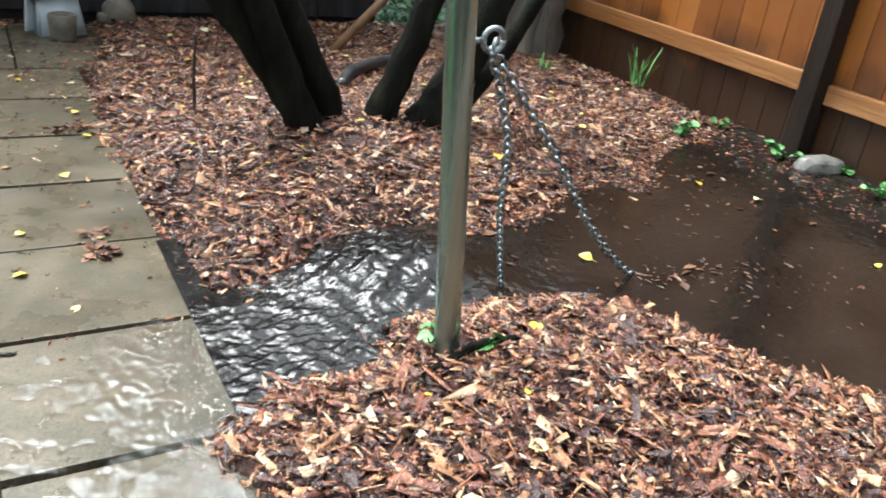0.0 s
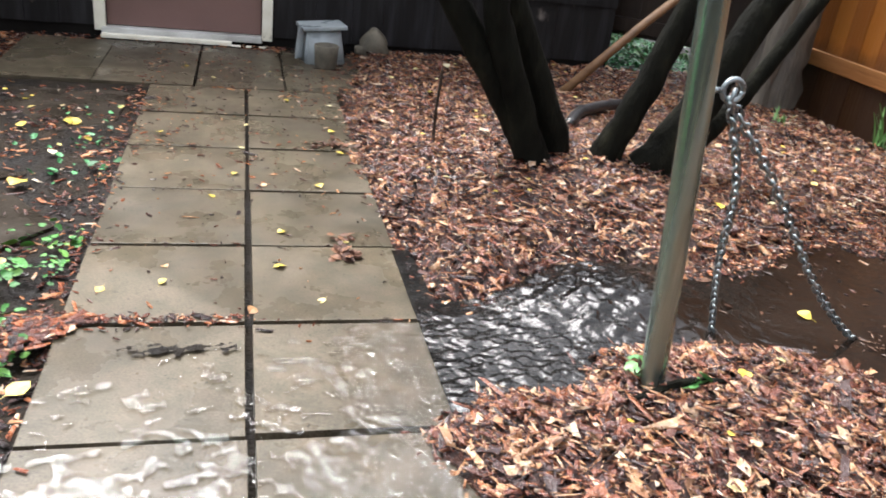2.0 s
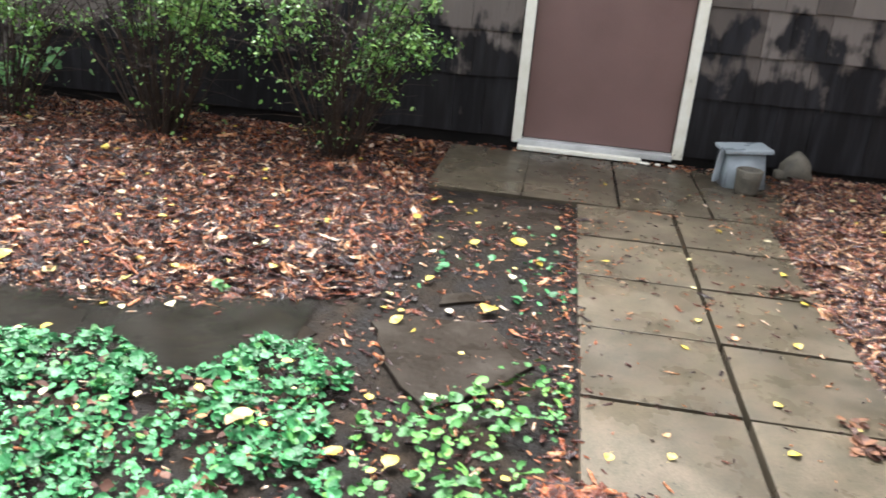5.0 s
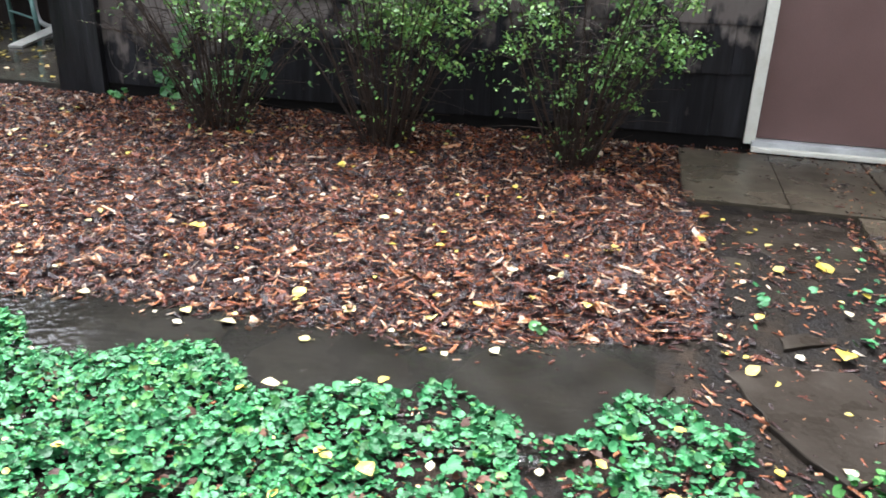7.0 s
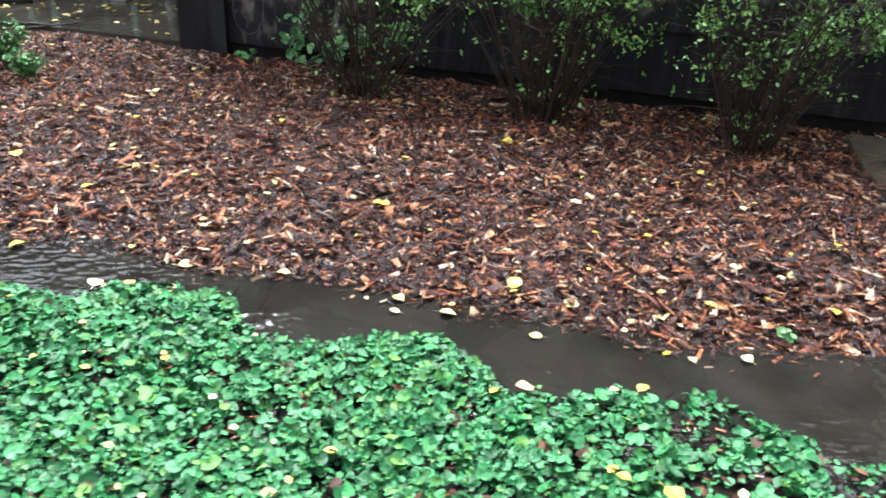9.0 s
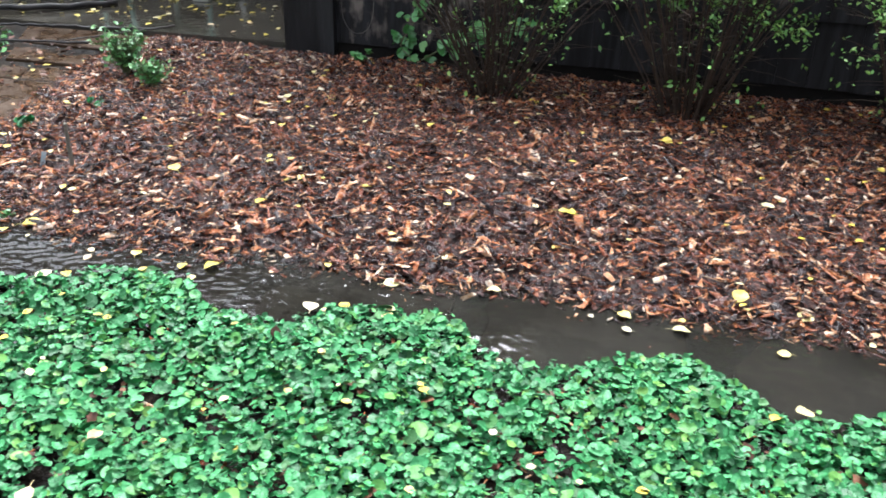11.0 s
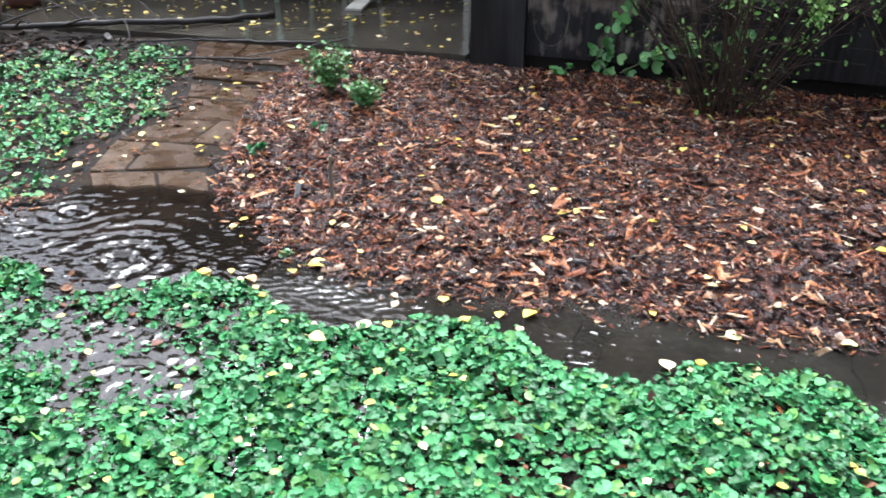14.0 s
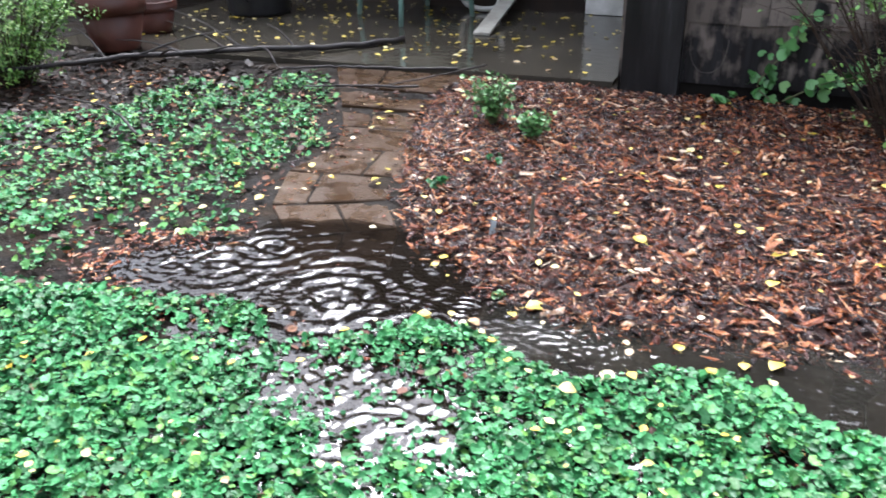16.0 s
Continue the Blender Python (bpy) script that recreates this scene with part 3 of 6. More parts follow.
def mulch(poly, density, label, chips, grain=0.0245):
    p = np.array(poly)
    lo, hi = p.min(0), p.max(0)
    lo[1] = max(lo[1], -2.2)
    bed = sheet("mulch_bed", lo - 0.1, hi + 0.1, 0.025, lambda x, y: ground_z(x, y) + 0.005 + 0.010 * wave(x, y, 0.09, 6.0),
                lambda x, y: inside(poly, x, y) + 0.03 * wave(x, y, 0.5, 3.0) + 0.02, DUFF)
    tagged(bed, label, "mulch", kind="stuff")
    n = int((hi - lo).prod() * density)
    xy = R.uniform(lo - 0.05, hi + 0.05, (n, 2))
    d = inside(poly, xy[:, 0], xy[:, 1]) + 0.03 * wave(xy[:, 0], xy[:, 1], 0.5, 3.0)
    xy = xy[(d > 0.0) | ((d > -0.06) & (R.random(n) < 0.25))]
    xy = xy[(xy[:, 1] < WALL_Y - 0.03) & (np.hypot(xy[:, 0] - 0.90, xy[:, 1] + 0.43) > 0.04)]
    n = len(xy)
    length = np.clip(R.lognormal(math.log(grain), 0.62, n), 0.008, 0.09)
    length = np.where(R.random(n) < 0.02, R.uniform(0.045, 0.085, n), length)
    size = np.stack([length, np.clip(length * np.where(R.random(n) < 0.36, R.uniform(0.35, 0.9, n), R.uniform(0.10, 0.32, n)), 0.003, 0.026), R.uniform(0.0012, 0.0036, n)], 1)
    z = ground_z(xy[:, 0], xy[:, 1]) + R.uniform(0.002, 0.024, n) + 0.010 * wave(xy[:, 0], xy[:, 1], 0.09, 6.0)
    rot = turns(R.normal(0, 0.36, n), R.normal(0, 0.28, n), R.uniform(0, math.tau, n))
    me = scatter("wood_chips", CHIP_V, CHIP_F, np.column_stack([xy, z]), rot, size, chips, jitter=0.14)
    ob = new("wood_chips", me)
    ob.parent = bed
    # thin shreds and crumbs between the chips
    n = int((hi - lo).prod() * density * 0.45)
    xy = R.uniform(lo - 0.03, hi + 0.03, (n, 2))
    d = inside(poly, xy[:, 0], xy[:, 1]) + 0.03 * wave(xy[:, 0], xy[:, 1], 0.5, 3.0)
    xy = xy[(d > -0.01) & (xy[:, 1] < WALL_Y - 0.03) & (np.hypot(xy[:, 0] - 0.90, xy[:, 1] + 0.43) > 0.04)]
    n = len(xy)
    length = np.clip(R.lognormal(math.log(0.014), 0.55, n), 0.005, 0.06)
    size = np.stack([length, np.where(R.random(n) < 0.6, R.uniform(0.0015, 0.004, n), length * R.uniform(0.4, 0.9, n)), R.uniform(0.001, 0.003, n)], 1)
    z = ground_z(xy[:, 0], xy[:, 1]) + R.uniform(0.006, 0.029, n) + 0.010 * wave(xy[:, 0], xy[:, 1], 0.09, 6.0)
    rot = turns(R.normal(0, 0.3, n), R.normal(0, 0.3, n), R.uniform(0, math.tau, n))
    shreds = new("wood_shreds", scatter("wood_shreds", CHIP_V, CHIP_F[:3], np.column_stack([xy, z]), rot, size, chips, jitter=0.13))
    shreds.parent = bed


mulch(BED_WEST, 5000, "reddish-brown wet bark mulch bed beside the flagstones", CHIP)
mulch(BED_EAST, 5200, "reddish-brown wet bark mulch bed round the tree", CHIP_PALE, 0.022)
mulch(BED_SOUTH, 8500, "low mound of wet bark mulch round the steel pole", CHIP_PALE, 0.020)

# ---- water ----
RINGS = [(-5.50, 0.475, 0.26, 0.082), (-5.93, 0.75, 0.15, 0.062), (-6.03, 0.57, 0.17, 0.070), (-6.19, 0.49, 0.08, 0.046), (-5.06, 0.58, 0.06, 0.03), (-3.9, 0.45, 0.05, 0.03)]
RINGS += [(-5.56 + R.normal(0, 0.15), 0.46 + R.normal(0, 0.07), R.uniform(0.035, 0.08), R.uniform(0.022, 0.036)) for _ in range(2)]
RINGS += [(-6.14 + R.normal(0, 0.08), 0.50 + R.normal(0, 0.05), R.uniform(0.04, 0.08), R.uniform(0.024, 0.036)) for _ in range(2)]


def puddle_z(x, y):
    z = -0.017 - fall(x) + 0.0006 * wave(x, y, 0.12, 2.0)
    rain = 0.06 * np.exp(-(((x + 5.58) / 0.26) ** 2 + ((y - 0.45) / 0.14) ** 2)) + 0.25 * np.exp(-(((x + 6.12) / 0.16) ** 2 + ((y - 0.5) / 0.10) ** 2)) + 0.5 * np.exp(-(((x + 3.95) / 0.36) ** 2 + ((y - 0.60) / 0.12) ** 2)) + 0.5 * np.exp(-(((x + 3.42) / 0.28) ** 2 + ((y - 0.66) / 0.09) ** 2)) + 1.0 * np.exp(-(((x + 3.12) / 0.09) ** 2 + ((y - 0.46) / 0.06) ** 2)) + 0.8 * np.exp(-(((x + 4.72) / 0.22) ** 2 + ((y - 0.54) / 0.08) ** 2)) + 0.25 * np.exp(-(((x + 4.55) / 0.3) ** 2 + ((y - 0.5) / 0.12) ** 2)) + 0.45 * np.exp(-(((x + 5.93) / 0.18) ** 2 + ((y - 0.38) / 0.10) ** 2))
    drops = step(0.15, 0.6, wave(x, y, 0.31, 4.0)) * (1 - step(-4.2, -3.6, x))
    z = z + drops * 0.0009 * wave(x + 0.02 * wave(x, y, 0.15, 2.0), 1.3 * y, 0.045, 5.0)
    z = z + rain * (0.0046 * wave(x, 1.4 * y, 0.075, 3.0) + 0.0020 * wave(x + 0.01 * wave(x, y, 0.12, 3.0), y, 0.035, 1.0))
    for k, (cx, cy, a, gap) in enumerate(RINGS):
        bent = 0.12 * gap * (wave(x, y, 0.13, 6.0 + k) + 0.5 * wave(x, y, 0.05, 2.0 + k))
        r = np.hypot(x - cx, y - cy) + bent
        part_of = 0.2 + 0.8 * step(-0.3, 0.4, wave(x, y, 0.16, 3.0 + k))
        z = z + 0.115 * gap * np.cos(r * math.tau / gap) * np.exp(-(np.abs(r) / a) * 1.25) * step(0, 0.02, np.abs(r)) * part_of
    return z


def saw(u, ramp=0.75):
    """A lopsided wave: a long even rise and a short steep drop, 0 .. 1."""
    f = u - np.floor(u)
    return np.where(f < ramp, f / ramp, (1 - f) / (1 - ramp))


def stream_z(x, y):
    pond = step(0.45, 1.35, x)
    z = 0.0045 + 0.006 * pond
    rush = step(0.36, 0.5, x) * (1 - step(1.12, 1.4, x)) * (1 - step(-0.02, 0.10, y) * (1 - step(0.52, 0.70, x)))
    hump = np.exp(-((x - 1.04) / 0.30) ** 2 - ((y - 0.06) / 0.17) ** 2)
    u = 0.70 * x - 0.72 * y + 0.016 * wave(x, y, 0.21, 2.0)
    v = 0.25 * x + 0.97 * y + 0.020 * wave(x, y, 0.16, 4.0) + 0.010 * wave(x, y, 0.07, 6.0)
    steep = step(0.05, 0.6, hump + 0.25 * wave(x, y, 0.3, 5.0))
    z = z + rush * (0.040 * hump + 0.0040 * wave(x, y, 0.19, 1.0)
                    + steep * (0.0095 * saw(u / 0.078, 0.6) * (0.7 + 0.4 * wave(x, y, 0.2, 3.0)) + 0.0105 * saw(v / 0.085 + 0.3 * wave(x, y, 0.12, 8.0), 0.78))
                    + (1 - steep) * (0.0052 * saw(v / 0.036, 0.72) * (0.6 + 0.5 * wave(x, y, 0.11, 3.0)) + 0.0016 * wave(0.6 * x, y, 0.05, 3.0))
                    + 0.0012 * wave(x + y, y, 0.027, 7.0))
    drops = (1 - rush) * step(0.25, 0.7, wave(x, y, 0.23, 7.0))
    return z + 0.0005 * wave(x, y, 0.1, 3.0) + rush * 0.004 + drops * 0.0011 * wave(x, 1.4 * y, 0.040, 5.0)


pond = sheet("pond_water", (1.122, -1.1), (3.3, 1.3), 0.012, lambda x, y: stream_z(x, y), lambda x, y: np.minimum(x - 1.10, 3.3 - x), POND)
tagged(pond, "murky brown flood water dammed behind mulch", "water", kind="structure")
stream = sheet("stream_water", (0.30, -0.48), (1.13, 0.42), 0.005, stream_z,
               lambda x, y: np.minimum(x - 0.43, 0.03 - inside(BED_EAST, x, y)), STREAM)
tagged(stream, "rippling stream pouring over the mulch dam", "water", kind="structure")
def film_z(x, y):
    """A running film: long soft swells, with packets of short ripples between calm patches."""
    packet = 0.40 + 0.7 * step(-0.1, 0.6, wave(x, y, 0.23, 2.5)) + 0.35 * step(0.1, 0.6, wave(x, y, 0.09, 4.5))
    v = y + 0.25 * x + 0.02 * wave(x, y, 0.17, 3.0)
    return 0.0034 + 0.0010 * wave(x, y, 0.30, 2.0) + packet * (0.0040 * saw(v / 0.034 + 0.35 * wave(x, y, 0.07, 3.0), 0.26) * np.maximum(0.45 + 0.6 * wave(x, y, 0.06, 1.0), 0.1) + 0.0009 * wave(0.6 * x + 0.4 * y, 1.5 * y, 0.034, 1.0) + 0.0005 * wave(x, y, 0.019, 6.0))


film = sheet("path_water", (-0.47, -1.6), (0.47, 0.12), 0.005, film_z,
             lambda x, y: np.minimum(-0.12 + 0.5 * (x + 0.1) * 0.5 - y + 0.06 * wave(x, y, 0.35, 1.0) - 0.12 * step(0.1, 0.45, -x),
                                  0.30 * wave(x + 0.3 * y, 1.7 * y, 0.24, 2.5) + 0.25 * wave(x, 1.4 * y, 0.085, 4.5) + 0.45 * step(0.05, 0.42, x) + 0.28 * step(0.40, 0.70, -y) - 0.10), FILM)
tagged(film, "thin sheet of running water over the concrete path", "water", kind="structure")
CHANNEL = [(-5.0, 0.15), (-4.2, 0.2), (-1.55, 0.20), (-1.25, 0.42), (-1.30, 0.86), (-1.75, 0.86), (-3.0, 0.82), (-4.3, 0.76), (-5.0, 0.9)]
chan = sheet("channel_water", (-5.0, 0.1), (-1.3, 0.95), 0.009, puddle_z, lambda x, y: inside(CHANNEL, x, y), SHALLOW)
tagged(chan, "shallow brown rainwater covering flagstones", "water", kind="structure")
PUDDLE = [(-5.0, 0.12), (-5.0, 0.9), (-5.3, 1.06), (-5.55, 1.22), (-5.78, 1.10), (-6.08, 0.98), (-6.06, 0.80), (-6.22, 0.68), (-6.38, 0.57), (-6.44, 0.42), (-6.3, 0.32), (-6.1, 0.24), (-5.8, 0.13)]
pud = sheet("puddle_water", (-6.8, 0.10), (-4.99, 1.1), 0.007, puddle_z, lambda x, y: inside(PUDDLE, x, y) + 0.03 * wave(x, y, 0.4, 2.0), DARKWATER)
tagged(pud, "rain-rippled puddle over brown pavers", "water", kind="structure")

CHOP = water_material("rain_chopped_water", (0.5, 0.43, 0.33), (0.018, 0.015, 0.011), 0.45, (0.8, 1.3, 1), 24, 0.10, 1.58)
POOL = [(-5.9, 0.14), (-4.3, 0.145), (-4.3, -0.1), (-4.6, -0.35), (-5.1, -0.5), (-5.6, -0.35)]
def pool_z(x, y):
    """Confused chop: crossing ripples of several lengths, bent by slower swirls."""
    u, v = 0.82 * x + 0.57 * y + 0.05 * wave(x, y, 0.37, 7.0), 0.82 * y - 0.57 * x + 0.04 * wave(x, y, 0.29, 3.0)
    return -0.070 + 0.0040 * wave(u, v, 0.11, 1.0) + 0.0024 * wave(v + 0.02 * wave(x, y, 0.11, 5.0), u, 0.060, 1.0) + 0.0007 * wave(u, v, 0.027, 2.0)


pool = sheet("ivy_pool_water", (-5.9, -0.5), (-4.3, 0.14), 0.010, pool_z,
             lambda x, y: inside(POOL, x, y) + 0.03 * wave(x, y, 0.2, 2.0), CHOP)
tagged(pool, "rain-pocked pool among drowned ivy leaves", "water", kind="structure")

# ---- concrete path ----
def tile(bm, x0, x1, y0, y1, top, thick=0.06, gap=0.008, bev=0.0015):
    rag = R.uniform(-0.003, 0.003, 4)
    return box(bm, (x0 + gap + rag[0], y0 + gap + rag[1], top - thick), (x1 - gap + rag[2], y1 - gap + rag[3], top), bev)


path_thing = thing("path", "wet square concrete paving slabs with dark joints", "path", kind="structure")
for row in range(-8, 5):
    for col in (-1, 0):
        bm = bmesh.new()
        tile(bm, col * T, (col + 1) * T, row * T, (row + 1) * T, 0.0 + R.uniform(-0.003, 0.002))
        part("slab", bm, CONCRETE, path_thing)
for x0, x1 in ((-1.18, -0.715), (-0.715, -0.245), (-0.245, 0.195), (0.195, 0.66)):
    bm = bmesh.new()
    tile(bm, x0, x1, 2.26, 3.17, R.uniform(-0.0015, 0.0015), gap=0.005)
    part("slab", bm, CONCRETE, path_thing)


def flagstone(poly, top, seed, thick=0.05):
    """An irregular flat stone with a rough edge."""
    rng = np.random.default_rng(seed)
    p = np.array(poly, float)
    pts = []
    for a, b in zip(p, np.roll(p, -1, 0)):
        k = max(2, int(np.hypot(*(b - a)) / 0.06))
        for i in range(k):
            pts.append(a + (b - a) * i / k + rng.normal(0, 0.006, 2))
    pts = np.array(pts)
    c = pts.mean(0)
    bm = bmesh.new()
    level = [top - float(fall(np.array(q[0]))) for q in pts]
    inner = [bm.verts.new((*(c + (q - c) * 0.985), h + rng.normal(0, 0.0006))) for q, h in zip(pts, level)]
    outer = [bm.verts.new((*q, h - 0.002)) for q, h in zip(pts, level)]
    low = [bm.verts.new((*q, h - thick)) for q, h in zip(pts, level)]
    bm.faces.new(inner)
    n = len(pts)
    for r0, r1 in ((inner, outer), (outer, low)):
        for k in range(n):
            bm.faces.new((r1[k], r1[(k + 1) % n], r0[(k + 1) % n], r0[k]))
    bmesh.ops.recalc_face_normals(bm, faces=bm.faces)
    return bm


flags = thing("flagstone_path", "irregular wet grey-brown flagstones set in dark soil", "path", kind="structure")
for i, (poly, top) in enumerate((
        ([(-1.10, 0.76), (-0.98, 0.84), (-0.72, 0.87), (-0.57, 0.62), (-0.72, 0.42), (-0.84, 0.30), (-0.97, 0.45)], -0.022),
        ([(-1.48, 0.84), (-1.24, 0.64), (-1.32, 0.46), (-1.52, 0.34), (-1.80, 0.42), (-1.88, 0.60), (-1.80, 0.78)], -0.024),
        ([(-1.95, 0.56), (-2.02, 0.66), (-2.16, 0.80), (-2.40, 0.77), (-2.50, 0.52), (-2.28, 0.32), (-2.03, 0.40)], -0.022),
        ([(-2.56, 0.44), (-2.62, 0.74), (-2.92, 0.80), (-3.20, 0.72), (-3.14, 0.34), (-2.80, 0.34)], -0.020),
        ([(-3.26, 0.44), (-3.30, 0.72), (-3.72, 0.74), (-3.86, 0.55), (-3.84, 0.30), (-3.4, 0.30)], -0.021),
        ([(-3.95, 0.36), (-3.94, 0.66), (-4.4, 0.64), (-4.7, 0.48), (-4.5, 0.26), (-4.1, 0.28)], -0.023),
        ([(-1.02, 1.90), (-0.90, 2.12), (-0.52, 2.12), (-0.53, 1.64), (-0.72, 1.50), (-0.88, 1.70)], -0.010),
        ([(-1.16, 1.60), (-1.06, 1.86), (-0.96, 1.80), (-0.94, 1.50), (-1.02, 1.34), (-1.13, 1.40)], -0.013),
        ([(-0.90, 0.97), (-0.90, 1.04), (-0.74, 1.14), (-0.74, 1.04)], -0.024))):
    part("flagstone", flagstone(poly, top, i), FLAG, flags)

pavers = thing("paver_path", "wet brown rectangular pavers, half flooded", "path", kind="structure")
# joints across the path from puddle to patio: left end, right end; then where each row is cut
JOINTS = [((-5.80, 0.56), (-5.44, 0.80)), ((-5.93, 0.86), (-5.55, 1.10)), ((-6.18, 1.12), (-5.73, 1.345)), ((-6.34, 1.50), (-5.77, 1.60)), ((-6.30, 1.86), (-5.87, 1.925)),
          ((-6.44, 2.20), (-6.02, 2.25)), ((-6.62, 2.50), (-6.08, 2.52)), ((-6.82, 2.82), (-6.16, 2.83)), ((-7.06, 3.20), (-6.10, 3.29))]
CUTS = [(0.5,), (0.56,), (0.30,), (0.64,), (), (0.38,), (), (0.40,)]


def paver(c00, c10, c11, c01, top):
    """One slab between four corners, its edges worn and its face a little out of level."""
    bm = bmesh.new()
    mid = sum((Vector(c) for c in (c00, c10, c11, c01)), Vector((0, 0))) / 4
    out, face = [], []
    for c in (c00, c10, c11, c01):
        q = Vector(c) + (mid - Vector(c)).normalized() * R.uniform(0.007, 0.014)
        out.append((q, top + R.uniform(-0.004, 0.003)))
    rings = []
    for inset, drop in ((0.0, 0.05), (0.0, 0.005), (0.007, 0.0)):
        rings.append([bm.verts.new((*(q + (mid - q).normalized() * inset), z - drop)) for q, z in out])
    for lo, hi in zip(rings, rings[1:]):
        for k in range(4):
            bm.faces.new((lo[k], lo[(k + 1) % 4], hi[(k + 1) % 4], hi[k]))
    bm.faces.new(rings[-1])
    return bm


for (l0, r0), (l1, r1), cuts in zip(JOINTS, JOINTS[1:], CUTS):
    for a, b in zip((0, *cuts), (*cuts, 1)):
        corners = [Vector(l0).lerp(Vector(r0), a), Vector(l0).lerp(Vector(r0), b), Vector(l1).lerp(Vector(r1), b), Vector(l1).lerp(Vector(r1), a)]
        m = sum(corners, Vector((0, 0))) / 4
        part("paver", paver(*corners, max(gz(m.x, m.y), max(gz(c.x, c.y) for c in corners[:2]) - 0.004) + 0.007 if m.y > 1.05 else -0.086), PAVER, pavers)

bm = bmesh.new()
base = [(-9.6, 3.05), (-7.25, 3.25), (-6.1, 3.32), (-5.2, 3.36), (-5.2, 7.2), (-9.6, 7.2)]
top_ring = [bm.verts.new((x, y, -0.004)) for x, y in base]
low_ring = [bm.verts.new((x, y, -0.09)) for x, y in base]
bm.faces.new(top_ring)
for k in range(len(base)):
    bm.faces.new((low_ring[k], low_ring[(k + 1) % len(base)], top_ring[(k + 1) % len(base)], top_ring[k]))
bmesh.ops.recalc_face_normals(bm, faces=bm.faces)
tagged(mesh_object("patio", bm, SLAB), "flooded dark concrete patio slab strewn with leaves", "patio", kind="structure")

# ---- house ----
X0, X1, DX0, DX1, DTOP = -5.15, 2.35, -0.778, 0.097, 2.07
wall = thing("wall_north", "shingle-clad house wall stained black with damp", "wall", kind="structure")
bm = bmesh.new()
for lo, hi in (((X0, WALL_Y, -0.1), (DX0, WALL_Y + 0.14, 2.20)), ((DX1, WALL_Y, -0.1), (X1, WALL_Y + 0.14, 2.20)), ((DX0, WALL_Y, DTOP), (DX1, WALL_Y + 0.14, 2.20)),
               ((DX0, WALL_Y, -0.1), (DX1, WALL_Y + 0.14, 0.02)), ((X0, WALL_Y + 0.14, -0.1), (X0 + 0.14, 9.0, 2.20)), ((X1 - 0.14, WALL_Y + 0.14, -0.1), (X1, 9.0, 2.20)),
               ((X0, 9.0, -0.1), (X1, 9.14, 2.20))):
    box(bm, lo, hi)
part("sheathing", bm, WALLWOOD, wall)
# Roof is unseen; eave and ridge heights chosen for the shade they cast.
bm = bmesh.new()
prof = [(3.16, 2.19), (3.16, 2.26), (6.2, 2.8), (9.4, 2.26), (9.4, 2.19), (6.2, 2.72)]
ends = [[bm.verts.new((x, y, z)) for y, z in prof] for x in (X0 - 0.5, X1 + 0.5)]
bm.faces.new(ends[0])
bm.faces.new(ends[1][::-1])
for k in range(len(prof)):
    bm.faces.new((ends[0][k], ends[1][k], ends[1][(k + 1) % len(prof)], ends[0][(k + 1) % len(prof)]))
bmesh.ops.recalc_face_normals(bm, faces=bm.faces)
tagged(mesh_object("roof", bm, WALLWOOD), "unseen plain dark roof, its overhanging eave set for the shade", "roof", kind="structure")

COURSES = [0.055, 0.40, 0.655, 0.905, 1.155, 1.405, 1.655, 1.905]


def shingle_bm(bm, x0, x1, z0, z1):
    y = WALL_Y
    v = [bm.verts.new(c) for c in ((x0, y - 0.020, z0), (x1, y - 0.020, z0), (x1, y - 0.005, z1 + 0.02), (x0, y - 0.005, z1 + 0.02),
                                   (x0, y - 0.001, z0), (x1, y - 0.001, z0), (x1, y - 0.001, z1 + 0.02), (x0, y - 0.001, z1 + 0.02))]
    for f in ((0, 1, 2, 3), (5, 4, 7, 6), (4, 5, 1, 0), (3, 2, 6, 7), (4, 0, 3, 7), (1, 5, 6, 2)):
        bm.faces.new([v[i] for i in f])


rest = bmesh.new()
for ci, z0 in enumerate(COURSES):
    z1 = COURSES[ci + 1] if ci + 1 < len(COURSES) else 2.17
    for a, b in ((X0, DX0 - 0.065), (DX1 + 0.065, X1)):
        if z0 > DTOP:
            a, b = (X0, X1) if a == X0 else (0, 0)
        x = a
        while x < b - 0.01:
            w = min(R.uniform(0.14, 0.34), b - x)
            if b - x - w < 0.1:
                w = b - x
            dz = R.uniform(-0.006, 0.006)
            if ci < 4:
                bm = bmesh.new()
                shingle_bm(bm, x + 0.0015, x + w - 0.0015, z0 + dz, z1)
                part("shingle", bm, SHINGLE, wall)
            else:
                shingle_bm(rest, x + 0.0015, x + w - 0.0015, z0 + dz, z1)
            x += w
tagged(part("upper_shingles", rest, SHINGLE, wall), kind="stuff")

door = thing("door_1", "closed flat maroon-brown door in peeling cream trim", "door", kind="structure")
bm = bmesh.new()
box(bm, (DX0 + 0.004, WALL_Y + 0.012, 0.062), (DX1 - 0.004, WALL_Y + 0.055, DTOP - 0.004), 0.003)
leaf = part("door_leaf", bm, DOORPAINT, door)
bm = bmesh.new()
lathe(bm, [(0.0, 0.0), (0.030, 0.0), (0.030, 0.006), (0.012, 0.010), (0.012, 0.035), (0.028, 0.045), (0.030, 0.060), (0.018, 0.072), (0.0, 0.074)], 20,
      pose(DX1 - 0.075, WALL_Y + 0.012, 0.97, 90, 0, 0))
part("door_knob", bm, GALV, leaf, smooth=True)
for a, b in ((DX0 - 0.060, DX0), (DX1, DX1 + 0.060)):
    bm = bmesh.new()
    box(bm, (a, WALL_Y - 0.035, 0.035), (b, WALL_Y + 0.012, DTOP + 0.06), 0.004)
    part("door_trim", bm, CREAM, door)
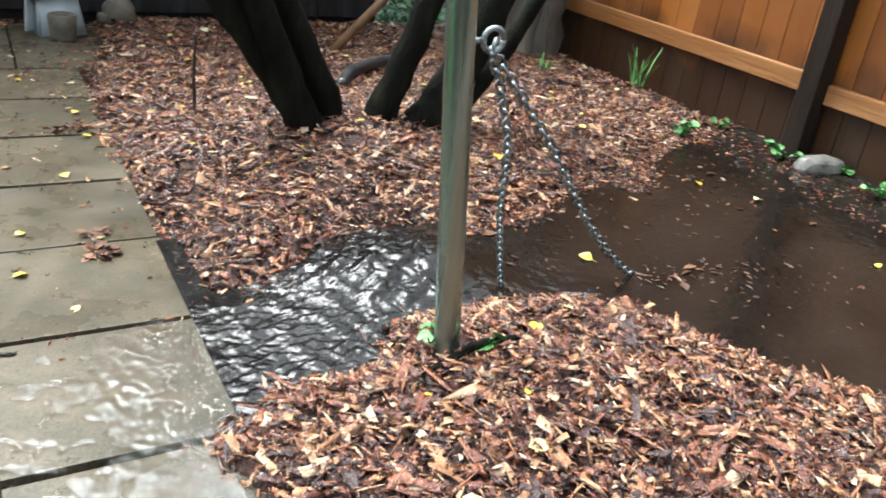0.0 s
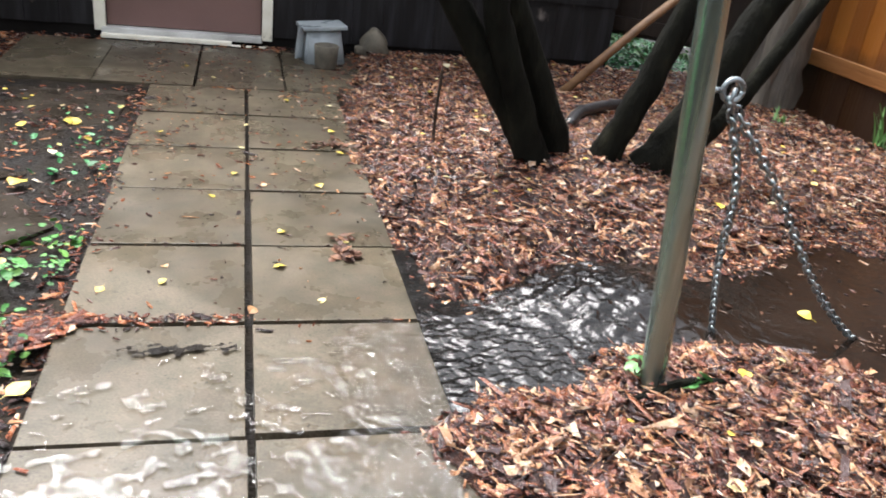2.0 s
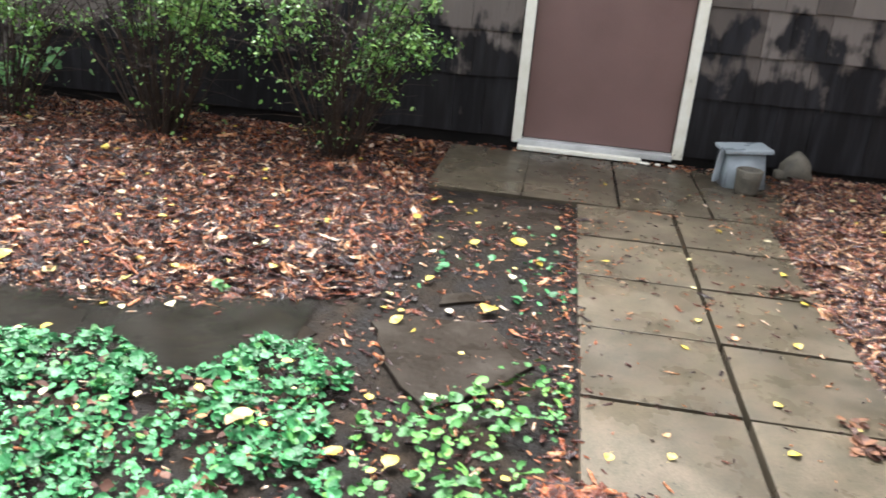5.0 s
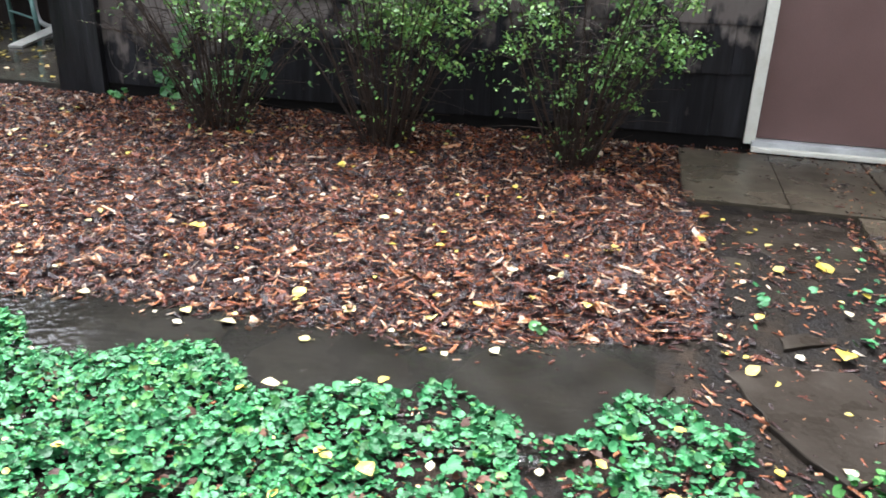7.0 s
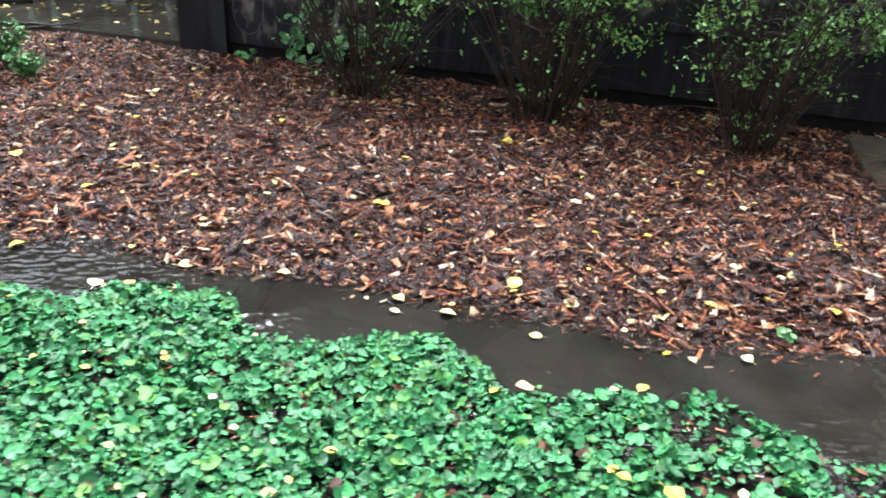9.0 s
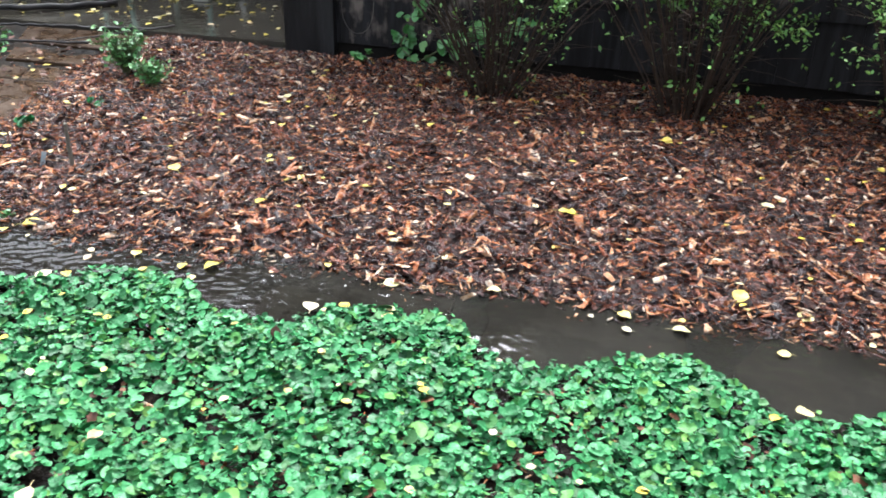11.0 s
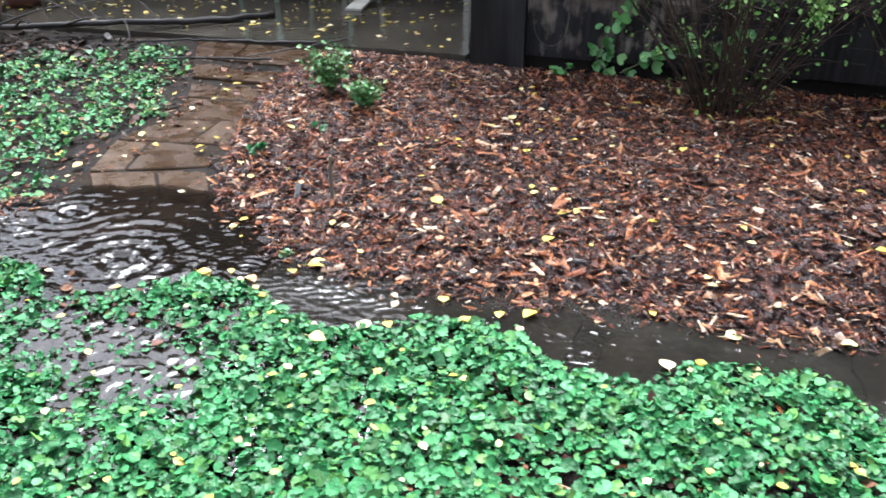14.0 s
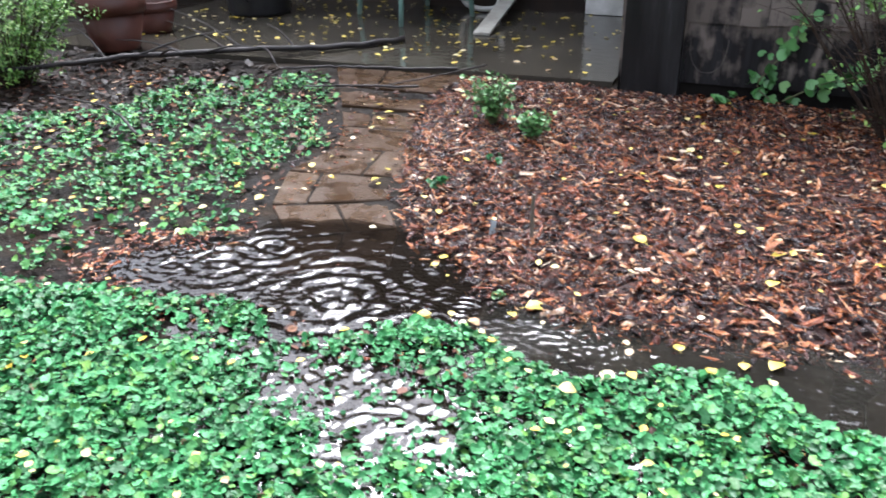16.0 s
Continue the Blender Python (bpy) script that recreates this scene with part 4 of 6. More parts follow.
bm = bmesh.new()
box(bm, (DX0, WALL_Y - 0.035, DTOP), (DX1, WALL_Y + 0.012, DTOP + 0.06), 0.004)
part("head_trim", bm, CREAM, door)
bm = bmesh.new()
box(bm, (DX0 - 0.02, WALL_Y - 0.055, 0.022), (DX1 + 0.0, WALL_Y + 0.05, 0.058), 0.006)
part("threshold", bm, WHITE, door)
bm = bmesh.new()
box(bm, (DX0 - 0.02, WALL_Y - 0.095, 0.004), (DX0 + 0.70, WALL_Y - 0.05, 0.028), 0.006)
part("sill_strip", bm, CREAM, door, "peeling cream sill strip")
for fx, fl, turn in ((-0.055, 0.055, 6), (0.02, 0.03, -12), (0.10, 0.04, 9)):
    bm = bmesh.new()
    box(bm, (-fl / 2, -0.016, 0.0), (fl / 2, 0.016, 0.006), 0.002, pose(fx, WALL_Y - 0.085, 0.004, 2, 3, turn))
    part("paint_flake", bm, CREAM, door)

# ---- pole and chains ----
pole = thing("steel_pole", "leaning galvanised steel pole set in the mulch mound", "pole")
bm = bmesh.new()
foot, tip = Vector((0.895, -0.434, -0.05)), Vector((0.895 - 0.092 * 2.3, -0.434 + 0.01, 2.25))
tube(bm, smooth_line([foot, foot.lerp(tip, 0.5), tip], 12), [0.0285] * 12, 28)
part("tube", bm, GALV, pole, smooth=True)
bm = bmesh.new()
ax = foot.lerp(tip, 0.352)
tube(bm, [ax + Vector((0.02, 0, 0.0)), ax + Vector((0.055, 0.004, 0.0))], [0.006, 0.006], 10)
ring = [(ax.x + 0.075 + 0.022 * math.cos(a), ax.y + 0.006, ax.z + 0.022 * math.sin(a)) for a in np.linspace(0, math.tau, 21)]
tube(bm, ring, [0.0055] * 21, 10)
part("eye_bolt", bm, CHAINM, pole, "galvanised eye bolt", smooth=True)


def link_mesh():
    bm = bmesh.new()
    pts = []
    for a in np.linspace(0, math.tau, 17):
        pts.append((0.0085 * math.cos(a), 0, 0.0105 * math.sin(a) + (0.0075 if math.sin(a) > 0 else -0.0075 if math.sin(a) < 0 else 0)))
    tube(bm, pts, [0.0036] * 17, 6, cap=False)
    me = bpy.data.meshes.new("link")
    bm.to_mesh(me)
    bm.free()
    me.polygons.foreach_set("use_smooth", np.ones(len(me.polygons), bool))
    me.materials.append(CHAINM)
    return me


LINK = link_mesh()


def chain(pts, label):
    c = thing("chain", label, "chain", group="chains on the pole")
    p = smooth_line(pts, 200)
    s = np.concatenate([[0], np.cumsum(np.linalg.norm(np.diff(p, axis=0), axis=1))])
    for i, d in enumerate(np.arange(0.012, s[-1], 0.0265)):
        q = np.array([np.interp(d, s, p[:, k]) for k in range(3)])
        q2 = np.array([np.interp(min(d + 0.01, s[-1] + 0.001), s, p[:, k]) for k in range(3)])
        way = Vector(q2 - q)
        way = way if way.length > 1e-6 else Vector((0, 0, -1))
        o = new("link", LINK)
        o.parent = c
        o.matrix_basis = Matrix.Translation(q) @ way.to_track_quat("Z", "Y").to_matrix().to_4x4() @ Matrix.Rotation(radians(25 + 90 * (i % 2)), 4, "Z")
    return c


top = Vector((ax.x + 0.075, ax.y + 0.006, ax.z - 0.02))
chain([top, (1.005, -0.36, 0.545), (1.12, -0.22, 0.28), (1.257, -0.09, -0.02)], "grey steel chain hanging from the eye bolt")
chain([top + Vector((0.008, 0.01, 0)), (1.12, -0.36, 0.52), (1.38, -0.26, 0.245), (1.58, -0.18, 0.075), (1.72, -0.13, -0.02)], "grey steel chain stretched into the flood water")
bm = bmesh.new()
bow = [(0.014 * math.cos(a), 0.0, 0.017 * math.sin(a)) for a in np.linspace(-0.6, math.pi + 0.6, 15)]
tube(bm, bow, [0.0048] * 15, 8)
tube(bm, [(-0.018, 0, -0.011), (0.020, 0, -0.011)], [0.0052, 0.0052], 8)
bmesh.ops.transform(bm, matrix=Matrix.Translation(top + Vector((0.004, 0.002, 0.004))) @ pose(0, 0, 0, 8, 12, 55), verts=bm.verts)
tagged(mesh_object("shackle", bm, CHAINM, smooth=True), "small galvanised bow shackle joining the chains", "shackle")

# ---- trees ----
def stem(parent, pts, r0, r1, seed, mat=BARK, name="stem", n=26, sides=14):
    p = smooth_line(pts, n)
    rng = np.random.default_rng(seed)
    p[2:] += rng.normal(0, r0 * 0.05, p[2:].shape)
    k = np.linspace(0, 1, n)
    rad = r0 + (r1 - r0) * k + 0.35 * r0 * np.exp(-k * n / 1.8)
    bm = bmesh.new()
    tube(bm, p, rad, sides, rough=0.07, seed=seed)
    return part(name, bm, mat, parent, smooth=True)


LEAF_V = np.array([(0, 0, 0), (0.30, 0.22, 0.05), (0.62, 0.25, 0.05), (1, 0, -0.04), (0.62, -0.25, 0.05), (0.30, -0.22, 0.05), (0.5, 0, -0.03)])
LEAF_F = np.array([(0, 6, 1), (1, 6, 2), (2, 6, 3), (3, 6, 4), (4, 6, 5), (5, 6, 0)])


def leaves(name, places, size, mat, parent, flat=0.6):
    n = len(places)
    s = size * R.uniform(0.7, 1.3, n)
    me = scatter(name, LEAF_V, LEAF_F, places, turns(R.normal(0, flat, n), R.normal(0.1, flat, n), R.uniform(0, math.tau, n)), np.stack([s, s * R.uniform(0.8, 1.2, n), s], 1), mat, True)
    ob = new(name, me)
    if parent:
        ob.parent = parent
    return ob


tree = thing("tree", "dark wet multi-stemmed tree rising from the mulch", "tree")
stem(tree, [(1.13, 1.05, 0.0), (1.04, 1.04, 0.18), (0.82, 1.05, 0.50), (0.53, 1.05, 0.90), (0.15, 1.1, 1.5), (-0.2, 1.2, 2.6)], 0.066, 0.035, 1)
stub = stem(tree, [(1.08, 1.02, 0.08), (0.965, 1.0, 0.36), (0.86, 0.99, 0.60), (0.785, 0.985, 0.86)], 0.058, 0.047, 2, n=16)
bm = bmesh.new()
tube(bm, [(0.786, 0.985, 0.858), (0.781, 0.984, 0.872)], [0.040, 0.036], 14)
part("cut_end", bm, DARKTWIG, stub, "dark wet sawn end")
stem(tree, [(1.24, 1.12, 0.0), (1.17, 1.10, 0.20), (0.995, 1.09, 0.55), (0.80, 1.08, 0.96), (0.60, 1.15, 1.6), (0.5, 1.2, 2.7)], 0.060, 0.032, 3)
stem(tree, [(1.36, 1.08, 0.0), (1.41, 1.06, 0.18), (1.50, 1.05, 0.42), (1.67, 1.05, 0.92), (1.88, 1.1, 1.6), (2.1, 1.1, 2.7)], 0.066, 0.033, 4)
stem(tree, [(1.50, 1.02, 0.0), (1.60, 1.00, 0.16), (1.74, 1.02, 0.38), (1.90, 1.05, 0.68), (2.25, 1.1, 1.3), (2.6, 1.2, 2.3)], 0.088, 0.045, 5)
stem(tree, [(1.58, 0.98, 0.02), (1.70, 1.00, 0.16), (1.90, 1.06, 0.34), (2.1, 1.12, 0.60), (2.5, 1.2, 1.2)], 0.045, 0.028, 6)
heads = [(-0.2, 1.2, 2.7), (0.5, 1.2, 2.8), (2.1, 1.1, 2.8), (2.6, 1.2, 2.4)]
crown_at = []
for i, h in enumerate(heads):
    for k in range(5):
        d = Vector((R.normal(0, 0.5), R.normal(0, 0.5), R.uniform(0.2, 0.8)))
        e = Vector(h) + d
        limbs = bmesh.new()
        tube(limbs, smooth_line([Vector(h) - Vector((0, 0, 0.1)), Vector(h) + d * 0.5 + Vector((0.05, 0, 0.05)), e], 6), np.linspace(0.02, 0.006, 6), 6)
        part("limb", limbs, BARK, tree, smooth=True)
        c = np.array(e)[None] + R.normal(0, 0.25, (16, 3))
        crown_at.append(c)
leaves("crown", np.concatenate(crown_at), 0.06, SHRUB, tree, 0.8)

old = thing("old_trunk", "thick weathered grey tree trunk against the fence", "trunk")
stem(old, [(3.05, 2.46, -0.05), (3.06, 2.46, 0.4), (3.10, 2.48, 1.0), (3.12, 2.5, 2.2)], 0.165, 0.15, 8, GREYWOOD, "trunk", 18, 20)
bm = bmesh.new()
tube(bm, smooth_line([(2.93, 2.36, -0.05), (2.95, 2.36, 0.4), (2.99, 2.38, 1.1)], 8), [0.075, 0.07, 0.066, 0.064, 0.062, 0.06, 0.058, 0.055], 12, rough=0.12, seed=3)
part("buttress", bm, GREYWOOD, old, smooth=True)

bm = bmesh.new()
tube(bm, [(1.73, 2.43, 0.03), (2.13, 2.465, 0.41), (2.545, 2.5, 0.77)], [0.025, 0.025, 0.024], 12, rough=0.04)
tagged(mesh_object("wooden_pole", bm, BAMBOO, smooth=True), "tan wooden pole leaning behind the tree", "pole")
bm = bmesh.new()
tube(bm, [(0.755, 1.36, 0.0), (0.752, 1.36, 0.2), (0.762, 1.362, 0.36)], [0.006] * 3, 8, rough=0.1)
tagged(mesh_object("iron_rod", bm, TWIG), "thin rusty iron rod stuck upright in mulch", "rod")
bm = bmesh.new()
tube(bm, smooth_line([(1.49, 1.70, 0.055), (1.60, 1.84, 0.085), (1.78, 1.98, 0.085), (1.95, 2.13, 0.06)], 14), [0.03] * 14, 12)
tagged(mesh_object("black_pipe", bm, BLACK, smooth=True), "short black corrugated pipe lying behind the tree", "pipe")
bm = bmesh.new()
tube(bm, smooth_line([(0.80, -0.51, gz(0.8, -0.51) + 0.02), (0.93, -0.475, gz(0.93, -0.475) + 0.028), (1.05, -0.47, gz(1.05, -0.47) + 0.022)], 8), [0.007, 0.008, 0.008, 0.009, 0.009, 0.008, 0.007, 0.005], 7, rough=0.2)
tagged(mesh_object("twig", bm, BARK), "dark wet twig at the foot of the steel pole", "twig")

# ---- fence ----
fence = thing("fence", "new orange cedar board fence with dark stained posts", "fence", kind="structure")
y = -3.6
while y < 3.6:
    w = 0.14
    bm = bmesh.new()
    box(bm, (3.335, y + 0.002, -0.07 + R.uniform(-0.01, 0.01)), (3.353, y + w - 0.002, 1.80 + R.uniform(-0.01, 0.01)), 0.002)
    part("board", bm, CEDAR, fence)
    y += w
for yp in (-2.0, 0.60, 3.2):
    bm = bmesh.new()
    box(bm, (3.225, yp - 0.048, -0.1), (3.320, yp + 0.048, 1.85), 0.004)
    part("post", bm, DARKWOOD, fence, "dark stained square post")
for z0, z1 in ((0.285, 0.372), (1.45, 1.54)):
    for y0, y1, dz in ((-1.95, 0.548, -0.022), (0.652, 3.15, 0.0), (-3.6, -2.05, 0)):
        bm = bmesh.new()
        box(bm, (3.292, y0, z0 + dz), (3.333, y1, z1 + dz), 0.004)
        part("rail", bm, RAIL, fence)

gate = thing("side_gate", "dark weathered plank gate standing off the ground", "gate")
for k in range(6):
    bm = bmesh.new()
    box(bm, (0.16 * k, -0.012 + 0.004 * (k % 2), 0.0), (0.16 * k + 0.166, 0.012 + 0.004 * (k % 2), 1.7), 0.002)
    part("plank", bm, DARKWOOD, gate)
for z in (0.03, 1.4):
    bm = bmesh.new()
    box(bm, (0.0, -0.055, z), (0.95, -0.013, z + 0.09), 0.004)
    part("crosspiece", bm, DARKWOOD, gate)
gate.matrix_basis = pose(2.42, 3.42, 0.22, 0, 0, -38)
bm = bmesh.new()
box(bm, (2.37, 5.6, -0.06), (3.32, 5.64, 1.8))
tagged(mesh_object("wall_side_yard", bm, DARKWOOD), "plain dark wood wall closing the side yard", "wall", kind="structure")

# ---- closing walls out of sight ----
# South and west walls are added unseen, closing the garden and blocking low sky.
bm = bmesh.new()
box(bm, (-12.0, -5.1, -0.06), (3.6, -5.0, 1.8))
tagged(mesh_object("wall_south", bm, DARKWOOD), "unseen plain dark wall added to close and shade the garden", "wall", kind="structure")
bm = bmesh.new()
box(bm, (-12.1, -5.0, -0.06), (-12.0, 7.4, 1.8))
tagged(mesh_object("wall_west", bm, DARKWOOD), "unseen plain dark wall added to close and shade the garden", "wall", kind="structure")
# Only this wall's foot is known; its height is added to darken water reflections.
bm = bmesh.new()
box(bm, (-12.0, 5.58, -0.06), (-5.16, 5.72, 3.6))
tagged(mesh_object("wall_patio", bm, DARKWOOD), "dark house wall behind the flooded patio, unseen height added to block sky", "wall", kind="structure")
bm = bmesh.new()
box(bm, (-5.93, 5.52, 0.0), (-5.50, 5.575, 2.0), 0.004)
tagged(mesh_object("door_2", bm, WHITE), "pale white door beyond the patio", "door", kind="structure")

# ---- ground ivy ----
ang = np.linspace(0, math.tau, 11)[:-1]
rad = np.array([0.20, 0.48, 0.50, 0.53, 0.50, 0.52, 0.50, 0.53, 0.50, 0.48])
IV = np.concatenate([[(0.02, 0, -0.10)], np.stack([rad * np.cos(ang), rad * np.sin(ang), 0.04 + 0.05 * np.cos(2 * ang)], 1)])
IF = np.array([(0, k, k % 10 + 1) for k in range(1, 11)])


def ivy(poly, density, ragged, label, thin=0.0, hole=0.35, mat=IVY, big=1.0):
    p = np.array(poly)
    lo, hi = p.min(0) - 0.05, p.max(0) + 0.05
    n = int((hi - lo).prod() * density)
    xy = R.uniform(lo, hi, (n, 2))
    x, yy = xy.T
    d = inside(poly, x, yy) + ragged * wave(x, yy, 0.28, 1.5)
    wet = 1.6 * np.exp(-(((x + 5.10) / 0.30) ** 2 + ((yy - 0.04) / 0.23) ** 2)) + 0.8 * np.exp(-(((x + 3.75) / 0.16) ** 2 + ((yy + 0.02) / 0.08) ** 2)) + 0.9 * np.exp(-(((x + 5.85) / 0.24) ** 2 + ((yy - 0.16) / 0.14) ** 2)) + 0.55 * np.exp(-(((x + 5.45) / 0.22) ** 2 + ((yy - 0.10) / 0.12) ** 2)) + 0.6 * np.exp(-(((x + 2.9) / 0.10) ** 2 + ((yy - 0.05) / 0.05) ** 2))
    cover = 0.5 - 0.48 * wet + 0.42 * wave(x, yy, 0.5, 8.0) * (1 - 0.5 * np.minimum(wet, 1)) + 0.34 * wave(x, yy, 0.13, 9.0) + 0.16 * wave(x, yy, 0.06, 4.0)
    cover = cover - 0.42 * step(-2.7, -1.3, x) * (x < -1.0)
    keep = (d > 0) & (R.random(n) < step(thin - 0.25, thin + hole, cover))
    xy, d = xy[keep], d[keep]
    n = len(xy)
    if not n:
        return
    lift = step(0, 0.16, d) * (0.014 + 0.009 * wave(xy[:, 0], xy[:, 1], 0.21, 3.0) + 0.007 * wave(xy[:, 0], xy[:, 1], 0.09, 5.0))
    z = np.maximum(ground_z(xy[:, 0], xy[:, 1]), -0.02 - fall(xy[:, 0])) + 0.012 * big + (lift + R.uniform(-0.012, 0.018, n)) * (1.0 if big == 1.0 else 0.3)
    s = big * np.clip(R.lognormal(math.log(0.0195), 0.40, n), 0.008, 0.042)
    rot = turns(R.normal(0.0, 0.38, n), R.normal(0, 0.38, n), R.uniform(0, math.tau, n))
    ob = new("ground_ivy", scatter("ground_ivy", IV, IF, np.column_stack([xy, z]), rot, np.stack([s, s * R.uniform(0.85, 1.15, n), s], 1), mat, True, 0.018))
    tagged(ob, label, "ground cover", kind="stuff")


ivy(IVY_SOUTH, 6500, 0.025, "dense wet green ground ivy beside the flooded stones", 0.17, 0.6)
ivy(IVY_SOUTH, 3600, 0.02, "small low leaves under the dense ivy carpet", -0.05, 0.4, IVY, 0.75)
ivy(IVY_SOUTH, 2600, 0.03, "yellowish-green ground ivy mixed into the dense carpet", 0.26, 0.7, IVY_SUNNY)
ivy(IVY_NORTH, 2700, 0.10, "patchy wet green ground ivy beside the pavers", 0.50, 0.6, IVY_SUNNY)
ivy(IVY_NORTH, 3000, 0.10, "dark green ground ivy beside the flooded pavers", 0.50, 0.6, IVY)
ivy([(-0.47, 0.60), (-0.62, 0.62), (-0.75, 0.42), (-1.0, 0.30), (-1.06, -1.0), (-0.5, -1.0), (-0.5, 0.0)], 2200, 0.03, "sparse ground ivy between soil and the concrete path", 0.38, 0.4, IVY_SUNNY)
ivy([(-0.6, 2.05), (-0.47, 2.0), (-0.47, 0.9), (-0.65, 0.95), (-1.0, 1.0), (-0.95, 1.5)], 700, 0.03, "scattered ivy sprigs in dark soil", 0.75, 0.2)

# ---- shrubs and weeds ----
def shrub(x, y, height, spread, seed, label, leaf_low=0.30):
    rng = np.random.default_rng(seed)
    z0 = gz(x, y)
    s = thing("shrub", label, "shrub", group="shrubs along the wall")
    bm = bmesh.new()
    at = []
    fan = [rng.uniform(0, math.tau) for _ in range(7)]
    for k in range(58):
        a, r = rng.uniform(0, math.tau), rng.uniform(0.02, 0.11)
        b = Vector((x + r * math.cos(a), y + r * math.sin(a), z0 - 0.01))
        lean = spread * rng.uniform(0.1, 1.0) ** 0.8
        h = height * rng.uniform(0.55, 1.0)
        e = b + Vector((lean * math.cos(a) * 1.15, lean * 0.7 * math.sin(a), h))
        mid = b.lerp(e, 0.5) + Vector((rng.normal(0, 0.03), rng.normal(0, 0.03), 0.06))
        p = smooth_line([b, mid, e], 7)
        tube(bm, p, np.linspace(0.0055, 0.002, 7) * rng.uniform(0.6, 1.2), 5)
        for j in range(8):
            u = rng.uniform(0.15, 1.0)
            q = p[min(int(u * 6), 6)]
            w = q + np.array([rng.normal(0, 0.13), rng.normal(0, 0.09), rng.uniform(-0.03, 0.10)])
            tube(bm, [q, (q + w) / 2 + np.array([0, 0, 0.01]), w], [0.0018, 0.0013, 0.0008], 4)
            lush = max(math.cos(a - f) for f in fan[:4])
            if w[2] - z0 > leaf_low * rng.uniform(0.7, 1.7) and rng.random() < 0.05 + 0.62 * step(0.6, 0.97, lush):
                m = int(rng.integers(16, 60))
                t = rng.random((m, 1))
                at.append(q + (w - q) * t ** 0.6 + rng.normal(0, 0.024, (m, 3)))
            elif rng.random() < 0.35:
                at.append(w + rng.normal(0, 0.02, (2, 3)))
    tagged(part("twig_mass", bm, TWIG, s), kind="stuff")
    leaves("foliage", np.concatenate(at), 0.026, SHRUB, s, 0.7)


shrub(-1.72, 2.53, 1.15, 0.52, 11, "twiggy small-leaved green shrub in mulch by the wall", 0.42)
shrub(-2.69, 2.58, 1.2, 0.52, 12, "bare-stemmed shrub with sparse green leaves", 0.46)
shrub(-3.64, 2.60, 1.05, 0.55, 13, "low twiggy shrub with scattered small leaves", 0.50)


def weed(x, y, height, n, size, label, mat=BRIGHT, seed=0, spread=0.5, name="weed", z=None):
    """A small leafy plant: a few stems with broad leaves."""
    rng = np.random.default_rng(seed)
    z0 = (gz(x, y) if z is None else z) - 0.004
    w = thing(name, label, "plant", group="weeds")
    bm = bmesh.new()
    at = []
    for k in range(max(3, n // 6)):
        a = rng.uniform(0, math.tau)
        e = Vector((x + spread * height * math.cos(a) * rng.random(), y + spread * height * math.sin(a) * rng.random(), z0 + height * rng.uniform(0.5, 1)))
        p = smooth_line([(x, y, z0), Vector((x, y, z0)).lerp(e, 0.5) + Vector((0, 0, 0.1 * height)), e], 6)
        tube(bm, p, np.linspace(0.003, 0.0015, 6), 5)
        for j in range(max(2, n // max(3, n // 6))):
            at.append(p[rng.integers(2, 6)] + rng.normal(0, 0.10 * height, 3) * (1, 1, 0.5))
    part("stem", bm, STEM, w)
    q = np.array(at)
    q[:, 2] = np.maximum(q[:, 2], z0 + 0.008)
    m = len(q)
    s = size * rng.uniform(0.6, 1.3, m)
    me = scatter("foliage", IV, IF, q, turns(rng.normal(0.3, 0.4, m), rng.normal(0, 0.4, m), rng.uniform(0, math.tau, m)), np.stack([s, s, s], 1), mat, True, 0.03)
    new("foliage", me).parent = w


weed(-5.57, 2.24, 0.27, 420, 0.027, "bushy bluish-green weed at the mulch edge", BRIGHT, 1, 0.55)
weed(-5.30, 2.08, 0.16, 260, 0.025, "low leafy green weed in the mulch", BRIGHT, 2, 0.6)
weed(-5.52, 1.43, 0.07, 22, 0.038, "small green sprig beside the pavers", IVY, 3, 0.9)
weed(-5.36, 1.72, 0.05, 14, 0.030, "small green sprig in the mulch", IVY, 4, 0.9)
weed(-4.98, 0.72, 0.04, 12, 0.030, "small green sprig at the water's edge", BRIGHT, 5, 0.9)
weed(-4.52, 2.95, 0.10, 24, 0.040, "low green weed beside the wall", BRIGHT, 6, 0.8)
weed(-1.62, 0.90, 0.05, 10, 0.030, "single green sprig at the mulch edge", BRIGHT, 7, 0.8)
weed(1.84, 1.30, 0.12, 16, 0.045, "yellow-green seedling beside the tree", BRIGHT, 8, 0.6)
weed(2.86, 0.92, 0.10, 16, 0.045, "bright green seedling at the water's edge", BRIGHT, 9, 0.6)
weed(3.18, 0.98, 0.07, 18, 0.030, "low green weeds below the fence", BRIGHT, 10, 1.0)
weed(3.24, 0.10, 0.05, 60, 0.030, "green weeds along the fence foot", BRIGHT, 14, 5.0)
weed(0.96, -0.47, 0.06, 10, 0.028, "tiny green seedling at the foot of the pole", BRIGHT, 15, 0.8)
weed(0.86, -0.40, 0.07, 8, 0.028, "tiny green seedling beside the pole", BRIGHT, 16, 0.6)
weed(1.60, 2.2, 0.06, 10, 0.035, "small green weed behind the tree", BRIGHT, 17, 0.8)
weed(2.75, 3.35, 0.30, 130, 0.040, "green weeds growing beside the house corner", BRIGHT, 18, 1.5)
weed(2.60, 4.0, 0.40, 120, 0.040, "green weeds in the side yard", BRIGHT, 19, 1.2)
weed(3.05, 3.2, 0.25, 70, 0.035, "green weeds below the fence", BRIGHT, 20, 1.2)


